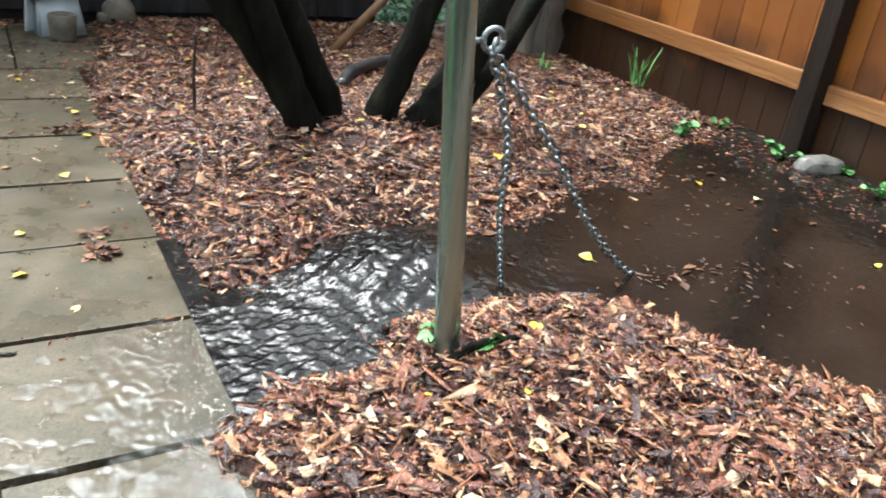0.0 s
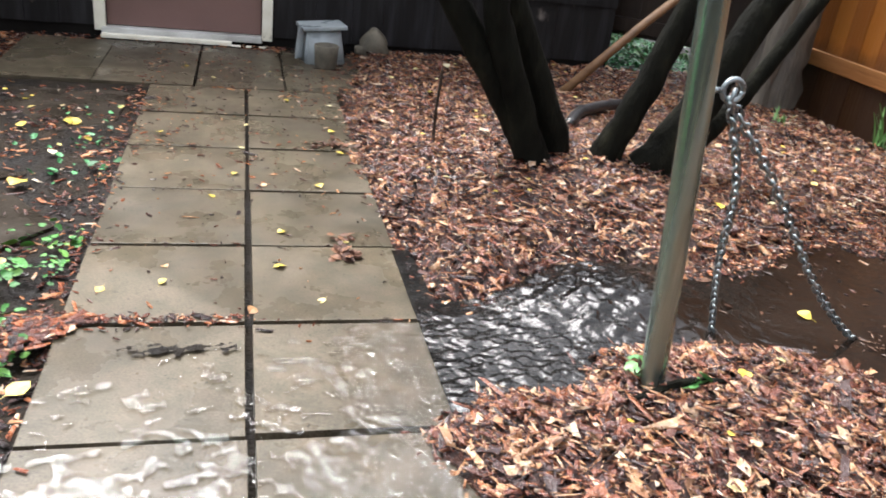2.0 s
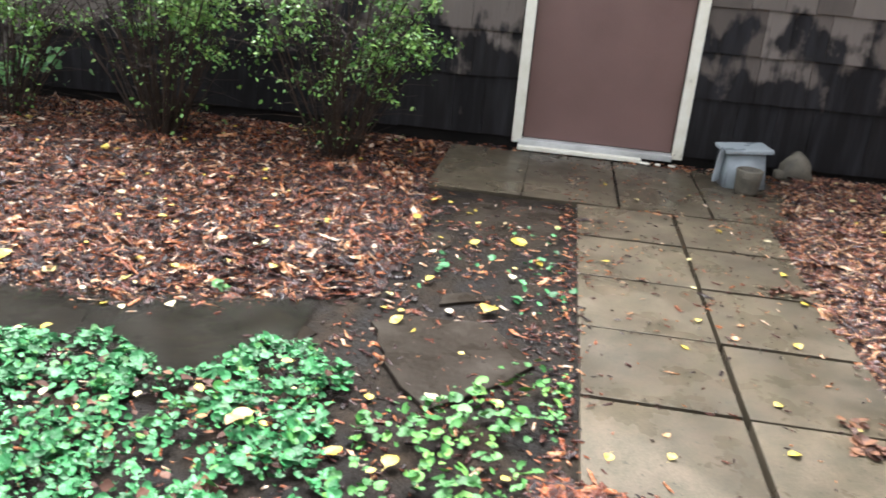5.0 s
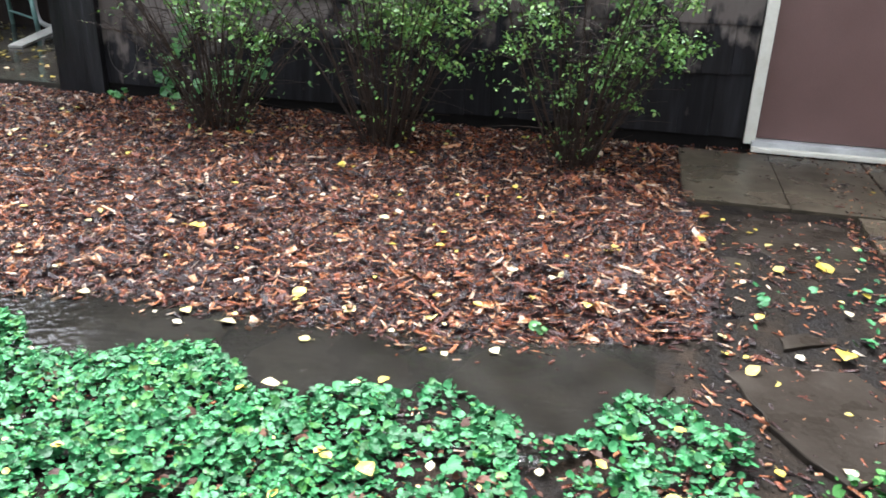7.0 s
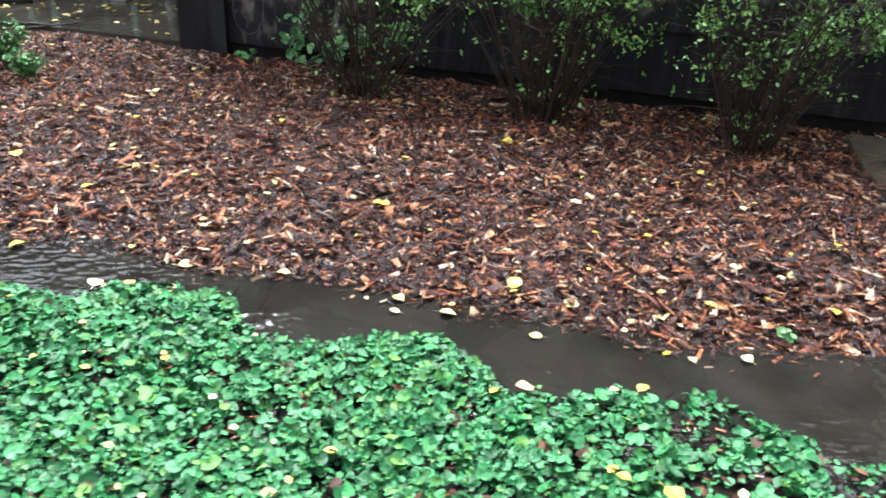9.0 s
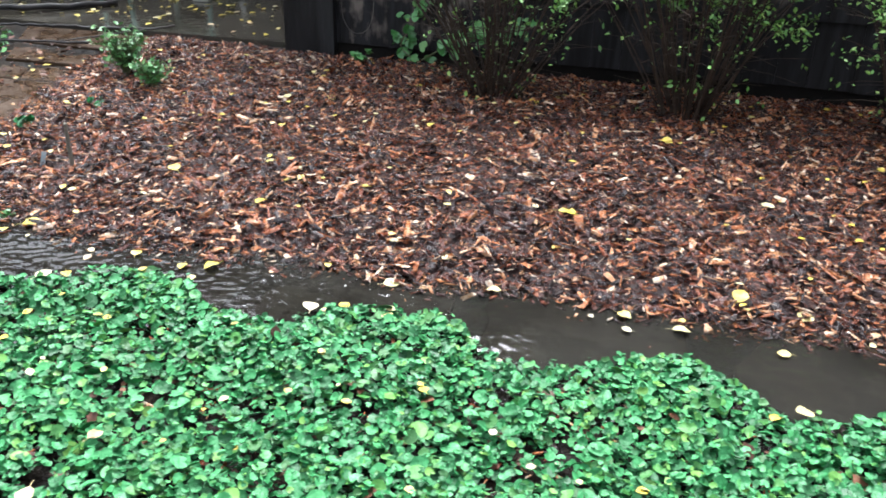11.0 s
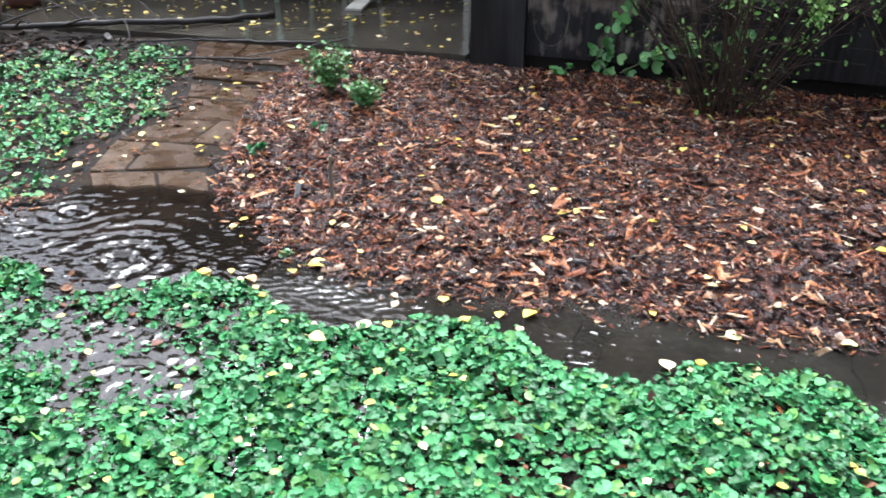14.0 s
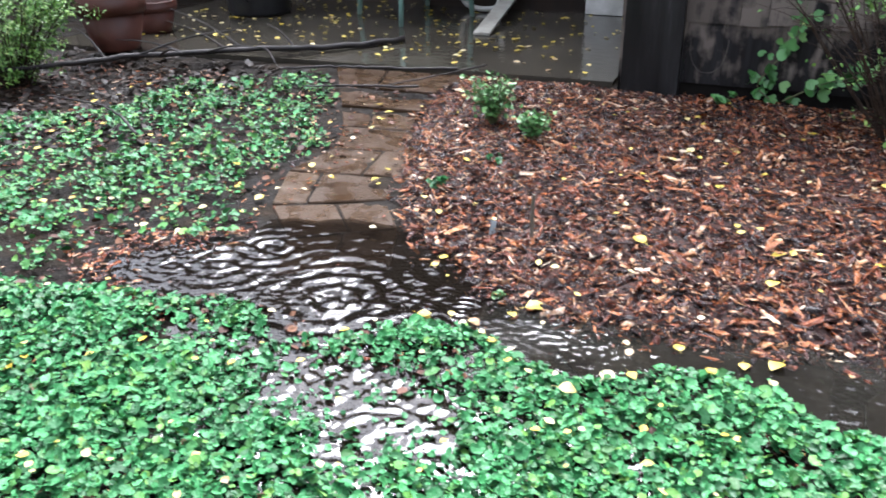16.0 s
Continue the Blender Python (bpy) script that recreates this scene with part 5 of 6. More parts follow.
def grass_tuft(x, y, h, n, label, seed):
    rng = np.random.default_rng(seed)
    g = thing("grass_tuft", label, "grass")
    for k in range(n):
        bm = bmesh.new()
        a = rng.uniform(0, math.tau)
        b = Vector((x + rng.normal(0, 0.02), y + rng.normal(0, 0.02), gz(x, y) - 0.005))
        l = h * rng.uniform(0.5, 1.0)
        e = b + Vector((0.45 * l * math.cos(a), 0.45 * l * math.sin(a), l))
        p = smooth_line([b, b.lerp(e, 0.5) + Vector((0, 0, 0.12 * l)), e], 6)
        side = Vector((-math.sin(a), math.cos(a), 0)) * 0.009
        vs = [(bm.verts.new(Vector(q) - side * (1 - i / 6)), bm.verts.new(Vector(q) + side * (1 - i / 6) + Vector((0, 0, 0.002)))) for i, q in enumerate(p)]
        for (a0, a1), (b0, b1) in zip(vs, vs[1:]):
            bm.faces.new((a0, a1, b1, b0))
        part("blade", bm, BRIGHT, g)


grass_tuft(3.20, 1.62, 0.26, 16, "tuft of bright green grass by the fence", 1)
grass_tuft(2.85, 2.0, 0.10, 12, "short tuft of green grass in mulch", 2)

ivy([(2.40, 3.32), (3.28, 3.32), (3.28, 5.5), (2.40, 5.5)], 2600, 0.02, "bright green weeds filling the side yard", 0.0, 0.2)

# climbing plant on the wall
vine = thing("wall_vine", "bright green broad-leaved vine climbing the shingle wall", "vine")
bm = bmesh.new()
at = []
for pts in ([(-4.22, 3.19, -0.02), (-4.36, 3.2, 0.08), (-4.30, 3.2, 0.20), (-4.20, 3.19, 0.38), (-4.17, 3.2, 0.62)], [(-4.22, 3.17, 0.02), (-4.02, 3.16, 0.14), (-3.85, 3.12, 0.20), (-3.6, 3.05, 0.30)]):
    p = smooth_line(pts, 16)
    tube(bm, p, np.linspace(0.005, 0.002, 16), 5)
    at.append(np.repeat(p[2:], 3, 0) + R.normal(0, 0.035, (42, 3)) * (1, 0.5, 1))
part("stem", bm, STEM, vine)
q = np.concatenate(at)
q[:, 1] = np.minimum(q[:, 1], 3.23)
s = 0.062 * R.uniform(0.55, 1.2, len(q))
new("foliage", scatter("foliage", IV, IF, q, turns(R.normal(1.0, 0.4, len(q)), R.normal(0, 0.4, len(q)), R.normal(0, 0.6, len(q))), np.stack([s, s, s], 1), BRIGHT, True, 0.03)).parent = vine

# ---- things by the door ----
tub = thing("plastic_tub", "upturned grey plastic tub with a torn side", "tub", pose(0.435, 2.95, 0.0, 0, -4, 8))
bm = bmesh.new()
lo_r = [bm.verts.new(c) for c in ((-0.115, -0.085, 0.0), (0.115, -0.085, 0.0), (0.115, 0.085, 0.0), (-0.115, 0.085, 0.0))]
hi_r = [bm.verts.new(c) for c in ((-0.095, -0.07, 0.205), (0.095, -0.07, 0.205), (0.095, 0.07, 0.205), (-0.095, 0.07, 0.205))]
for k in range(4):
    bm.faces.new((lo_r[k], lo_r[(k + 1) % 4], hi_r[(k + 1) % 4], hi_r[k]))
bm.faces.new(hi_r)
bmesh.ops.bevel(bm, geom=[e for e in bm.edges], offset=0.012, segments=3, affect="EDGES")
bmesh.ops.solidify(bm, geom=bm.faces[:], thickness=0.003)
part("body", bm, PLASTIC, tub, smooth=True)
bm = bmesh.new()
box(bm, (-0.128, -0.098, 0.196), (0.128, 0.098, 0.218), 0.006)
part("rim", bm, PLASTIC, tub, "pale grey plastic rim")
bm = bmesh.new()
for k in range(6):
    box(bm, (-0.175 + 0.008 * k, -0.06 + 0.012 * k, 0.012), (-0.165 + 0.010 * k, -0.046 + 0.012 * k, 0.20), 0.0, pose(0, 0, 0, 0, 9, 0))
part("torn_flap", bm, PLASTIC, tub, "torn hanging plastic flap")
pot = thing("cast_pot", "small mossy cast stone pot before the tub", "pot", pose(0.44, 2.80, 0.0))
bm = bmesh.new()
lathe(bm, [(0.0, 0.0), (0.055, 0.0), (0.062, 0.02), (0.066, 0.08), (0.070, 0.125), (0.064, 0.130), (0.056, 0.125), (0.052, 0.06), (0.0, 0.05)], 18)
part("body", bm, STONE, pot, smooth=True)
bm = bmesh.new()
bmesh.ops.create_icosphere(bm, subdivisions=3, radius=1)
for v in bm.verts:
    f = 1 + 0.08 * math.sin(5 * v.co.x + 2 * v.co.z) + 0.05 * math.sin(9 * v.co.y)
    v.co = Vector((v.co.x * 0.085 * f, v.co.y * 0.07 * f, max(v.co.z, -0.5) * 0.10 * f + 0.05))
    if v.co.z < 0.03:
        v.co.x *= 1.2
box(bm, (-0.12, -0.05, 0.0), (-0.07, 0.01, 0.05), 0.015)
bmesh.ops.transform(bm, matrix=pose(0.755, 3.10, gz(0.755, 3.1) + 0.01), verts=bm.verts)
tagged(mesh_object("garden_ornament", bm, STONE, smooth=True), "weathered cast stone garden ornament on mulch", "ornament")

bm = bmesh.new()
tube(bm, [(-4.98, 1.07, -0.08), (-4.982, 1.072, 0.08), (-4.978, 1.07, 0.16)], [0.008, 0.008, 0.007], 7, rough=0.15)
tagged(mesh_object("garden_stake", bm, GREYWOOD), "short weathered grey stake stuck in mulch", "stake")
bm = bmesh.new()
box(bm, (-0.011, -0.0015, 0.0), (0.011, 0.0015, 0.075), 0.001, pose(-5.15, 1.09, gz(-5.15, 1.09), -18, 6, 10))
tagged(mesh_object("plant_tag", bm, PLASTIC), "small blue-grey plastic plant tag in mulch", "tag")

# hose hanging on the dark corner post
bm = bmesh.new()
box(bm, (X0 + 0.03, WALL_Y - 0.075, -0.05), (X0 + 0.36, WALL_Y - 0.025, 2.2), 0.004)
tagged(mesh_object("corner_board", bm, SOOTY), "dark wet corner board of the house", "trim", kind="structure")
bm = bmesh.new()
tube(bm, smooth_line([(-4.75, 3.235, 0.32), (-4.74, 3.225, 0.22), (-4.70, 3.225, 0.150), (-4.64, 3.225, 0.128), (-4.58, 3.225, 0.16), (-4.55, 3.23, 0.24), (-4.545, 3.235, 0.32)], 30), [0.0018] * 30, 8)
tagged(mesh_object("cable_loop", bm, GREYWOOD, smooth=True), "thin grey cable hanging in a loop on the wall", "cable")

# ---- flooded patio ----
def terracotta_pot(x, y, r, h, label, tilt=0, lip=0.80):
    p = thing("terracotta_pot", label, "pot", pose(x, y, -0.004, tilt, 0, 0), group="terracotta pots")
    bm = bmesh.new()
    lathe(bm, [(0.0, 0.0), (r * 0.62, 0.0), (r * 0.66, 0.02), (r * 0.90, h * lip), (r * 0.84, h * lip), (r * 0.60, 0.05), (0.0, 0.05)], 32)
    part("body", bm, TERRA, p, smooth=True)
    bm = bmesh.new()
    lathe(bm, [(r * 0.88, h * lip - 0.004), (r * 0.97, h * lip), (r, h * (lip + 1) / 2), (r * 0.98, h * (lip + 1.02) / 2), (r * 1.02, h * 0.97), (r, h), (r * 0.9, h), (r * 0.86, h * lip), (r * 0.88, h * lip - 0.004)], 32)
    part("rim", bm, TERRA, p, smooth=True)


terracotta_pot(-8.88, 3.10, 0.255, 0.47, "large wet terracotta pot with a deep banded rim", 0, 0.58)
terracotta_pot(-9.06, 3.74, 0.185, 0.25, "smaller terracotta pot beside the large one", 0, 0.70)
bm = bmesh.new()
lathe(bm, [(0.0, 0.0), (0.26, 0.0), (0.28, 0.03), (0.33, 0.50), (0.35, 0.52), (0.35, 0.56), (0.31, 0.56), (0.30, 0.5), (0.0, 0.4)], 24, pose(-8.75, 4.75, -0.004))
tagged(mesh_object("black_tub", bm, BLACK, smooth=True), "black plastic nursery tub on the patio", "tub")


def branch(pts, r, label, seed, name="branch"):
    rng = np.random.default_rng(seed)
    b = thing(name, label, "branch")
    p = smooth_line(pts, 30)
    p[1:-1] += rng.normal(0, r * 0.25, p[1:-1].shape)
    bm = bmesh.new()
    tube(bm, p, np.linspace(r * 0.55, r, 30), 8, rough=0.1, seed=seed)
    part("limb", bm, DARKTWIG, b, smooth=True)
    return b, p


b, p = branch([(-9.5, 1.95, 0.02), (-9.0, 2.16, 0.04), (-8.66, 2.40, 0.05), (-8.4, 2.70, 0.06), (-7.9, 3.04, 0.06), (-7.5, 3.34, 0.05), (-7.22, 3.60, 0.03), (-6.93, 4.0, 0.02)], 0.024, "long fallen grey branch across patio and ivy", 1)
for k, (i, d) in enumerate(((14, (0.5, -0.35, 0.12)), (17, (-0.55, 0.05, 0.16)), (19, (0.45, -0.5, 0.02)), (11, (-0.5, 0.25, 0.14)), (21, (-0.4, 0.25, 0.10)), (16, (0.6, -0.15, 0.10)), (18, (-0.75, 0.15, 0.22)), (13, (0.7, 0.25, 0.18)), (15, (-0.6, 0.0, 0.05)))):
    bm = bmesh.new()
    q = Vector(p[i])
    tube(bm, smooth_line([q, q + Vector(d) * 0.5 + Vector((0, 0, 0.03)), q + Vector(d)], 8), np.linspace(0.010, 0.003, 8), 6, rough=0.1)
    part("twig", bm, DARKTWIG, b)
branch([(-7.35, 2.95, 0.0), (-7.0, 3.08, 0.012), (-6.6, 3.15, 0.016), (-6.2, 3.30, 0.01)], 0.011, "thin stick lying along the patio edge", 2, "stick")
branch([(-6.95, 2.62, 0.0), (-6.6, 2.70, 0.012), (-6.25, 2.80, 0.012)], 0.009, "thin stick lying across the pavers", 3, "stick")
branch([(-6.45, 2.78, 0.01), (-6.25, 3.05, 0.02), (-6.05, 3.42, 0.02)], 0.007, "thin dark stick at the bed's corner", 4, "stick")
branch([(-8.3, 1.9, 0.0), (-7.7, 1.75, 0.03), (-7.2, 1.45, 0.02)], 0.009, "dark fallen twig in the ivy", 5, "stick")

bm = bmesh.new()
box(bm, (-0.065, 0, -0.011), (0.065, 1.18, 0.011), 0.003, pose(-6.46, 4.40, 0.010, 6, 0, 7))
tagged(mesh_object("plank", bm, GREYPLANK), "weathered pale plank lying on the patio", "plank")

chair = thing("garden_chair", "mint-green metal garden chair standing in flood water", "chair", pose(-7.33, 5.05, -0.004, 0, 0, -33) @ Matrix.Diagonal((1.5, 1.5, 1, 1)))
for sx in (-1, 1):
    for sy in (-1, 1):
        bm = bmesh.new()
        tube(bm, [(sx * 0.24, sy * 0.24, 0.0), (sx * 0.225, sy * 0.22, 0.44)], [0.014, 0.014], 10)
        part("leg", bm, MINT, chair, smooth=True)
bm = bmesh.new()
box(bm, (-0.25, -0.25, 0.43), (0.25, 0.25, 0.455), 0.01)
part("seat", bm, MINT, chair)
bm = bmesh.new()
tube(bm, smooth_line([(-0.23, 0.24, 0.44), (-0.23, 0.30, 0.80), (-0.1, 0.32, 0.92), (0.1, 0.32, 0.92), (0.23, 0.30, 0.80), (0.23, 0.24, 0.44)], 20), [0.012] * 20, 8)
for k in range(5):
    tube(bm, [(-0.16 + 0.08 * k, 0.25, 0.45), (-0.16 + 0.08 * k, 0.315, 0.90)], [0.006, 0.006], 6)
part("backrest", bm, MINT, chair, smooth=True)
bm = bmesh.new()
tube(bm, [(-0.235, 0.23, 0.13), (0.235, 0.23, 0.13)], [0.009, 0.009], 8)
part("stretcher", bm, MINT, chair)
bm = bmesh.new()
tube(bm, smooth_line([(-7.05, 5.42, 0.30), (-7.02, 5.40, 0.10), (-6.92, 5.38, 0.035), (-6.75, 5.35, 0.03), (-6.66, 5.35, 0.08), (-6.64, 5.4, 0.3)], 24), [0.022] * 24, 12)
tagged(mesh_object("white_pipe", bm, WHITE, smooth=True), "bent white plastic pipe behind the chair", "pipe")
shrub(-9.05, 2.30, 0.80, 0.50, 21, "dense green shrub beside the pots", 0.08)

PALESTONE = material("wet_pale_stone", [(0.2, (0.10, 0.10, 0.085)), (0.6, (0.20, 0.195, 0.17)), (0.9, (0.33, 0.32, 0.28))], 14, 0.35, 0.5, 90)
TANSTONE = material("wet_tan_stone", [(0.2, (0.16, 0.12, 0.07)), (0.6, (0.31, 0.25, 0.16)), (0.9, (0.44, 0.38, 0.26))], 14, 0.35, 0.5, 90)


def rock(x, y, wide, deep, tall, turn, mat, seed, label):
    """A flattened stone with blunt, uneven facets, bedded in the ground under it."""
    rng = np.random.default_rng(seed)
    bm = bmesh.new()
    bmesh.ops.create_icosphere(bm, subdivisions=2, radius=1.0)
    bump = rng.uniform(0.85, 1.12, len(bm.verts))
    for v, k in zip(bm.verts, bump):
        c = v.co * k
        v.co = (wide * math.copysign(abs(c.x) ** 0.8, c.x), deep * math.copysign(abs(c.y) ** 0.8, c.y), tall * max(-0.4, math.copysign(abs(c.z) ** 0.7, c.z)))
    base = gz(x, y)
    bmesh.ops.transform(bm, matrix=pose(x, y, base + 0.3 * tall, 3, -3, turn), verts=bm.verts)
    tagged(mesh_object("stone", bm, mat), label, "stone", "stones round the flood water")


rock(3.05, 0.60, 0.075, 0.06, 0.045, 15, PALESTONE, 1, "pale grey stone beside the fence foot")
rock(2.975, 0.43, 0.10, 0.040, 0.075, -12, TANSTONE, 2, "flat tan stone half drowned in flood water")
rock(3.20, 0.41, 0.12, 0.05, 0.055, -25, PALESTONE, 5, "greenish pale stone against the fence boards")
rock(1.62, 0.275, 0.040, 0.020, 0.030, 8, TANSTONE, 3, "small tan stone at the mulch edge")
rock(1.59, -0.235, 0.042, 0.020, 0.036, -8, TANSTONE, 4, "small pale stone by the drowned end of the chain")
bm = bmesh.new()
box(bm, (-0.05, -0.02, 0), (0.05, 0.02, 0.014), 0.005, pose(3.17, 0.74, gz(3.17, 0.74), 6, 3, 30))
tagged(mesh_object("red_scrap", bm, REDPLASTIC), "small piece of red plastic by the fence", "scrap")

# ---- loose bark on path, soil and water ----
def litter(name, n, lo, hi, top, label, keep=None, size=0.018):
    xy = R.uniform(lo, hi, (n, 2))
    if keep is not None:
        xy = xy[keep(xy[:, 0], xy[:, 1]) > R.random(len(xy))]
    n = len(xy)
    if callable(top):
        z = top(xy[:, 0], xy[:, 1]) + R.uniform(0.001, 0.006, n)
    else:
        z = top + R.uniform(0.001, 0.004, n)
    length = np.clip(R.lognormal(math.log(size), 0.5, n), 0.005, 0.06)
    sz = np.stack([length, length * R.uniform(0.15, 0.5, n), R.uniform(0.0015, 0.004, n)], 1)
    me = scatter(name, CHIP_V, CHIP_F, np.column_stack([xy, z]), turns(R.normal(0, 0.1, n), R.normal(0, 0.1, n), R.uniform(0, math.tau, n)), sz, CHIP, jitter=0.08)
    tagged(new(name, me), label, "bark litter", kind="stuff")


litter("bark_litter", 5000, (-0.5, -0.1), (0.62, 3.1), 0.002, "bits of bark washed onto the concrete path",
       lambda x, y: 0.06 + 0.5 * np.exp(-np.abs(((y + 0.225) % 0.45) - 0.225) / 0.018) * (y < 2.3) * 0.5 + 0.9 * step(0.30, 0.50, x) * step(0.8, 1.2, y) + 0.5 * step(0.36, 0.46, -x) * 0.8 + 0.42 * step(0.9, 1.4, y) * step(-0.2, 0.4, wave(x, y, 0.5, 3.0)), 0.014)
litter("bark_litter", 5200, (-1.25, -1.0), (-0.44, 2.2), lambda x, y: ground_z(x, y) + 0.002, "bark and leaf scraps lying on dark soil",
       lambda x, y: 0.35 + 0.6 * wave(x, y, 0.4, 5.0), 0.020)
litter("bark_litter", 2600, (-9.4, 0.4), (-6.1, 2.9), lambda x, y: ground_z(x, y) + 0.004, "dead leaf scraps among the ivy", None, 0.022)
litter("bark_litter", 900, (1.1, -0.6), (3.2, 1.0), lambda x, y: stream_z(x, y) - 0.002, "bark scraps floating on the flood water",
       lambda x, y: 0.5 * np.exp(-np.abs(np.maximum(inside(BED_EAST, x, y), inside(BED_SOUTH, x, y))) / 0.03) + 0.03, 0.018)
litter("bark_litter", 1600, (-6.2, 0.15), (-1.2, 1.2), lambda x, y: puddle_z(x, y) - 0.001, "bark scraps floating along the water's edge",
       lambda x, y: 0.8 * np.exp(-np.abs(inside(BED_WEST, x, y) + 0.03) / 0.05) + 0.01, 0.018)
litter("bark_litter", 700, (-0.46, -0.06), (-0.02, 0.04), 0.003, "row of bark scraps caught in the paving joint", lambda x, y: np.exp(-np.abs(y - 0.02 - 0.03 * (x + 0.2)) / 0.014), 0.016)
litter("bark_litter", 500, (-0.56, -0.16), (-0.30, 0.04), 0.006, "small drift of bark strips on the path edge", lambda x, y: step(0.0, 0.12, y + 0.16 - 0.9 * (x + 0.50)), 0.035)

litter("bark_litter", 420, (-1.15, 3.12), (0.45, 3.235), 0.004, "brown leaf scraps blown against the door sill", lambda x, y: 0.25 + 0.75 * step(-0.3, 0.1, x) + 0.6 * step(0.75, 0.95, -x), 0.022)
litter("bark_litter", 2600, (-0.62, -0.9), (-0.40, 2.2), lambda x, y: np.maximum(ground_z(x, y) + 0.004, np.where(x > -0.45, 0.002, -1.0)), "red-brown bark scraps along the path's edge",
       lambda x, y: 0.8 * np.exp(-np.abs(x + 0.485 - 0.02 * wave(x, y, 0.5, 2.0)) / 0.03) * (0.5 + 0.5 * wave(x, y, 0.6, 7.0)), 0.022)

# ---- fallen leaves ----
def leaf_mesh(k):
    rng = np.random.default_rng(k)
    n = 12
    bm = bmesh.new()
    spine = [bm.verts.new((t, 0, 0.10 * math.sin(math.pi * t) * (1 if k % 2 else -0.4) + 0.05)) for t in np.linspace(0, 1, 6)]
    for s in (1, -1):
        edge = [bm.verts.new((t, s * (0.06 + 0.36 * math.sin(math.pi * t ** 0.85)) * rng.uniform(0.85, 1.1) if 0 < t < 1 else 0.0,
                              0.05 + 0.10 * math.sin(math.pi * t) * (1 if k % 2 else -0.4) + 0.10 * rng.uniform(0.2, 1) * math.sin(math.pi * t))) for t in np.linspace(0, 1, 6)]
        for i in range(5):
            f = (spine[i], spine[i + 1], edge[i + 1], edge[i])
            bm.faces.new(f if s < 0 else f[::-1])
    stalk = [bm.verts.new(c) for c in ((-0.35, -0.012, 0.03), (-0.35, 0.012, 0.03), (0.02, 0.014, 0.05), (0.02, -0.014, 0.05))]
    bm.faces.new(stalk)
    bmesh.ops.remove_doubles(bm, verts=bm.verts, dist=0.001)
    me = bpy.data.meshes.new("fallen_leaf")
    bm.to_mesh(me)
    bm.free()
    me.materials.append(YELLOW)
    return me


LEAVES = [leaf_mesh(k) for k in range(6)]


def fallen(x, y, z, size, label):
    o = new("fallen_leaf", LEAVES[int(R.integers(0, 6))])
    o.matrix_basis = pose(x, y, z, float(R.normal(0, 8)), float(R.normal(0, 8)), float(R.uniform(0, 360))) @ Matrix.Diagonal((size, size, size, 1))
    tagged(o, label, "leaf", "fallen leaves")


for x, y, s in ((-0.37, 0.19, 0.04), (-0.22, 0.30, 0.035), (-0.23, 0.20, 0.035), (0.07, 0.30, 0.05), (0.00, 0.04, 0.045), (0.20, 0.12, 0.04), (0.09, 0.54, 0.038), (-0.11, 0.82, 0.04), (0.08, 1.05, 0.04),
                (0.05, 0.96, 0.04), (-0.03, 1.34, 0.035), (-0.05, 1.04, 0.04), (-0.16, 2.43, 0.04), (-0.06, 2.28, 0.04), (-0.18, 1.82, 0.045), (-0.35, 1.50, 0.045), (-0.01, 1.63, 0.03),
                (0.37, 1.61, 0.05), (0.40, 2.00, 0.05), (-0.74, 2.71, 0.03), (0.28, 0.47, 0.04), (0.25, 0.97, 0.05), (0.17, 2.08, 0.05), (0.38, 1.32, 0.045), (-0.30, 2.62, 0.035), (0.12, 2.6, 0.03)):
    fallen(x, y, 0.003, 0.78 * s, "fallen yellow leaf lying on wet concrete")
for x, y, s in ((-0.70, 1.66, 0.085), (-0.85, 1.52, 0.05), (-1.15, 1.78, 0.05), (-1.04, 0.77, 0.05), (-0.73, 0.98, 0.075), (-0.89, 0.03, 0.05), (-0.50, -0.25, 0.06), (-1.04, 0.04, 0.05),
                (-0.83, 0.35, 0.045), (-0.97, 0.72, 0.04), (-0.60, 1.41, 0.035), (-0.68, 1.20, 0.04), (-0.98, 1.10, 0.04)):
    fallen(x, y, gz(x, y) + 0.014, s, "large fallen leaf lying on the dark wet soil")
for x, y, s in ((-3.09, 1.28, 0.075), (-4.58, 1.18, 0.06), (-4.142, 1.0, 0.055), (-2.48, 0.89, 0.06), (-2.29, 0.86, 0.06), (-2.0, 0.89, 0.05), (-2.10, 2.0, 0.05), (-2.78, 2.1, 0.05), (-1.63, 1.22, 0.05), (-1.4, 2.26, 0.045),
                (-3.77, 1.9, 0.045), (-2.39, 1.55, 0.05), (-4.03, 2.6, 0.05), (-1.79, 1.21, 0.05), (-1.135, 1.69, 0.05), (-4.87, 0.66, 0.07)):
    fallen(x, y, gz(x, y) + 0.022, s, "fallen yellow leaf lying on bark mulch")


def strew(n, lo, hi, top, label, keep=None, size=0.04):
    made = 0
    while made < n:
        x, y = R.uniform(lo, hi)
        if keep is not None and not keep(x, y):
            continue
        fallen(x, y, top(x, y), float(np.clip(R.lognormal(math.log(size * 0.8), 0.3), 0.018, 0.055)), label)
        made += 1


def within(poly, x, y):
    return float(inside(poly, np.array([x]), np.array([y]))[0])


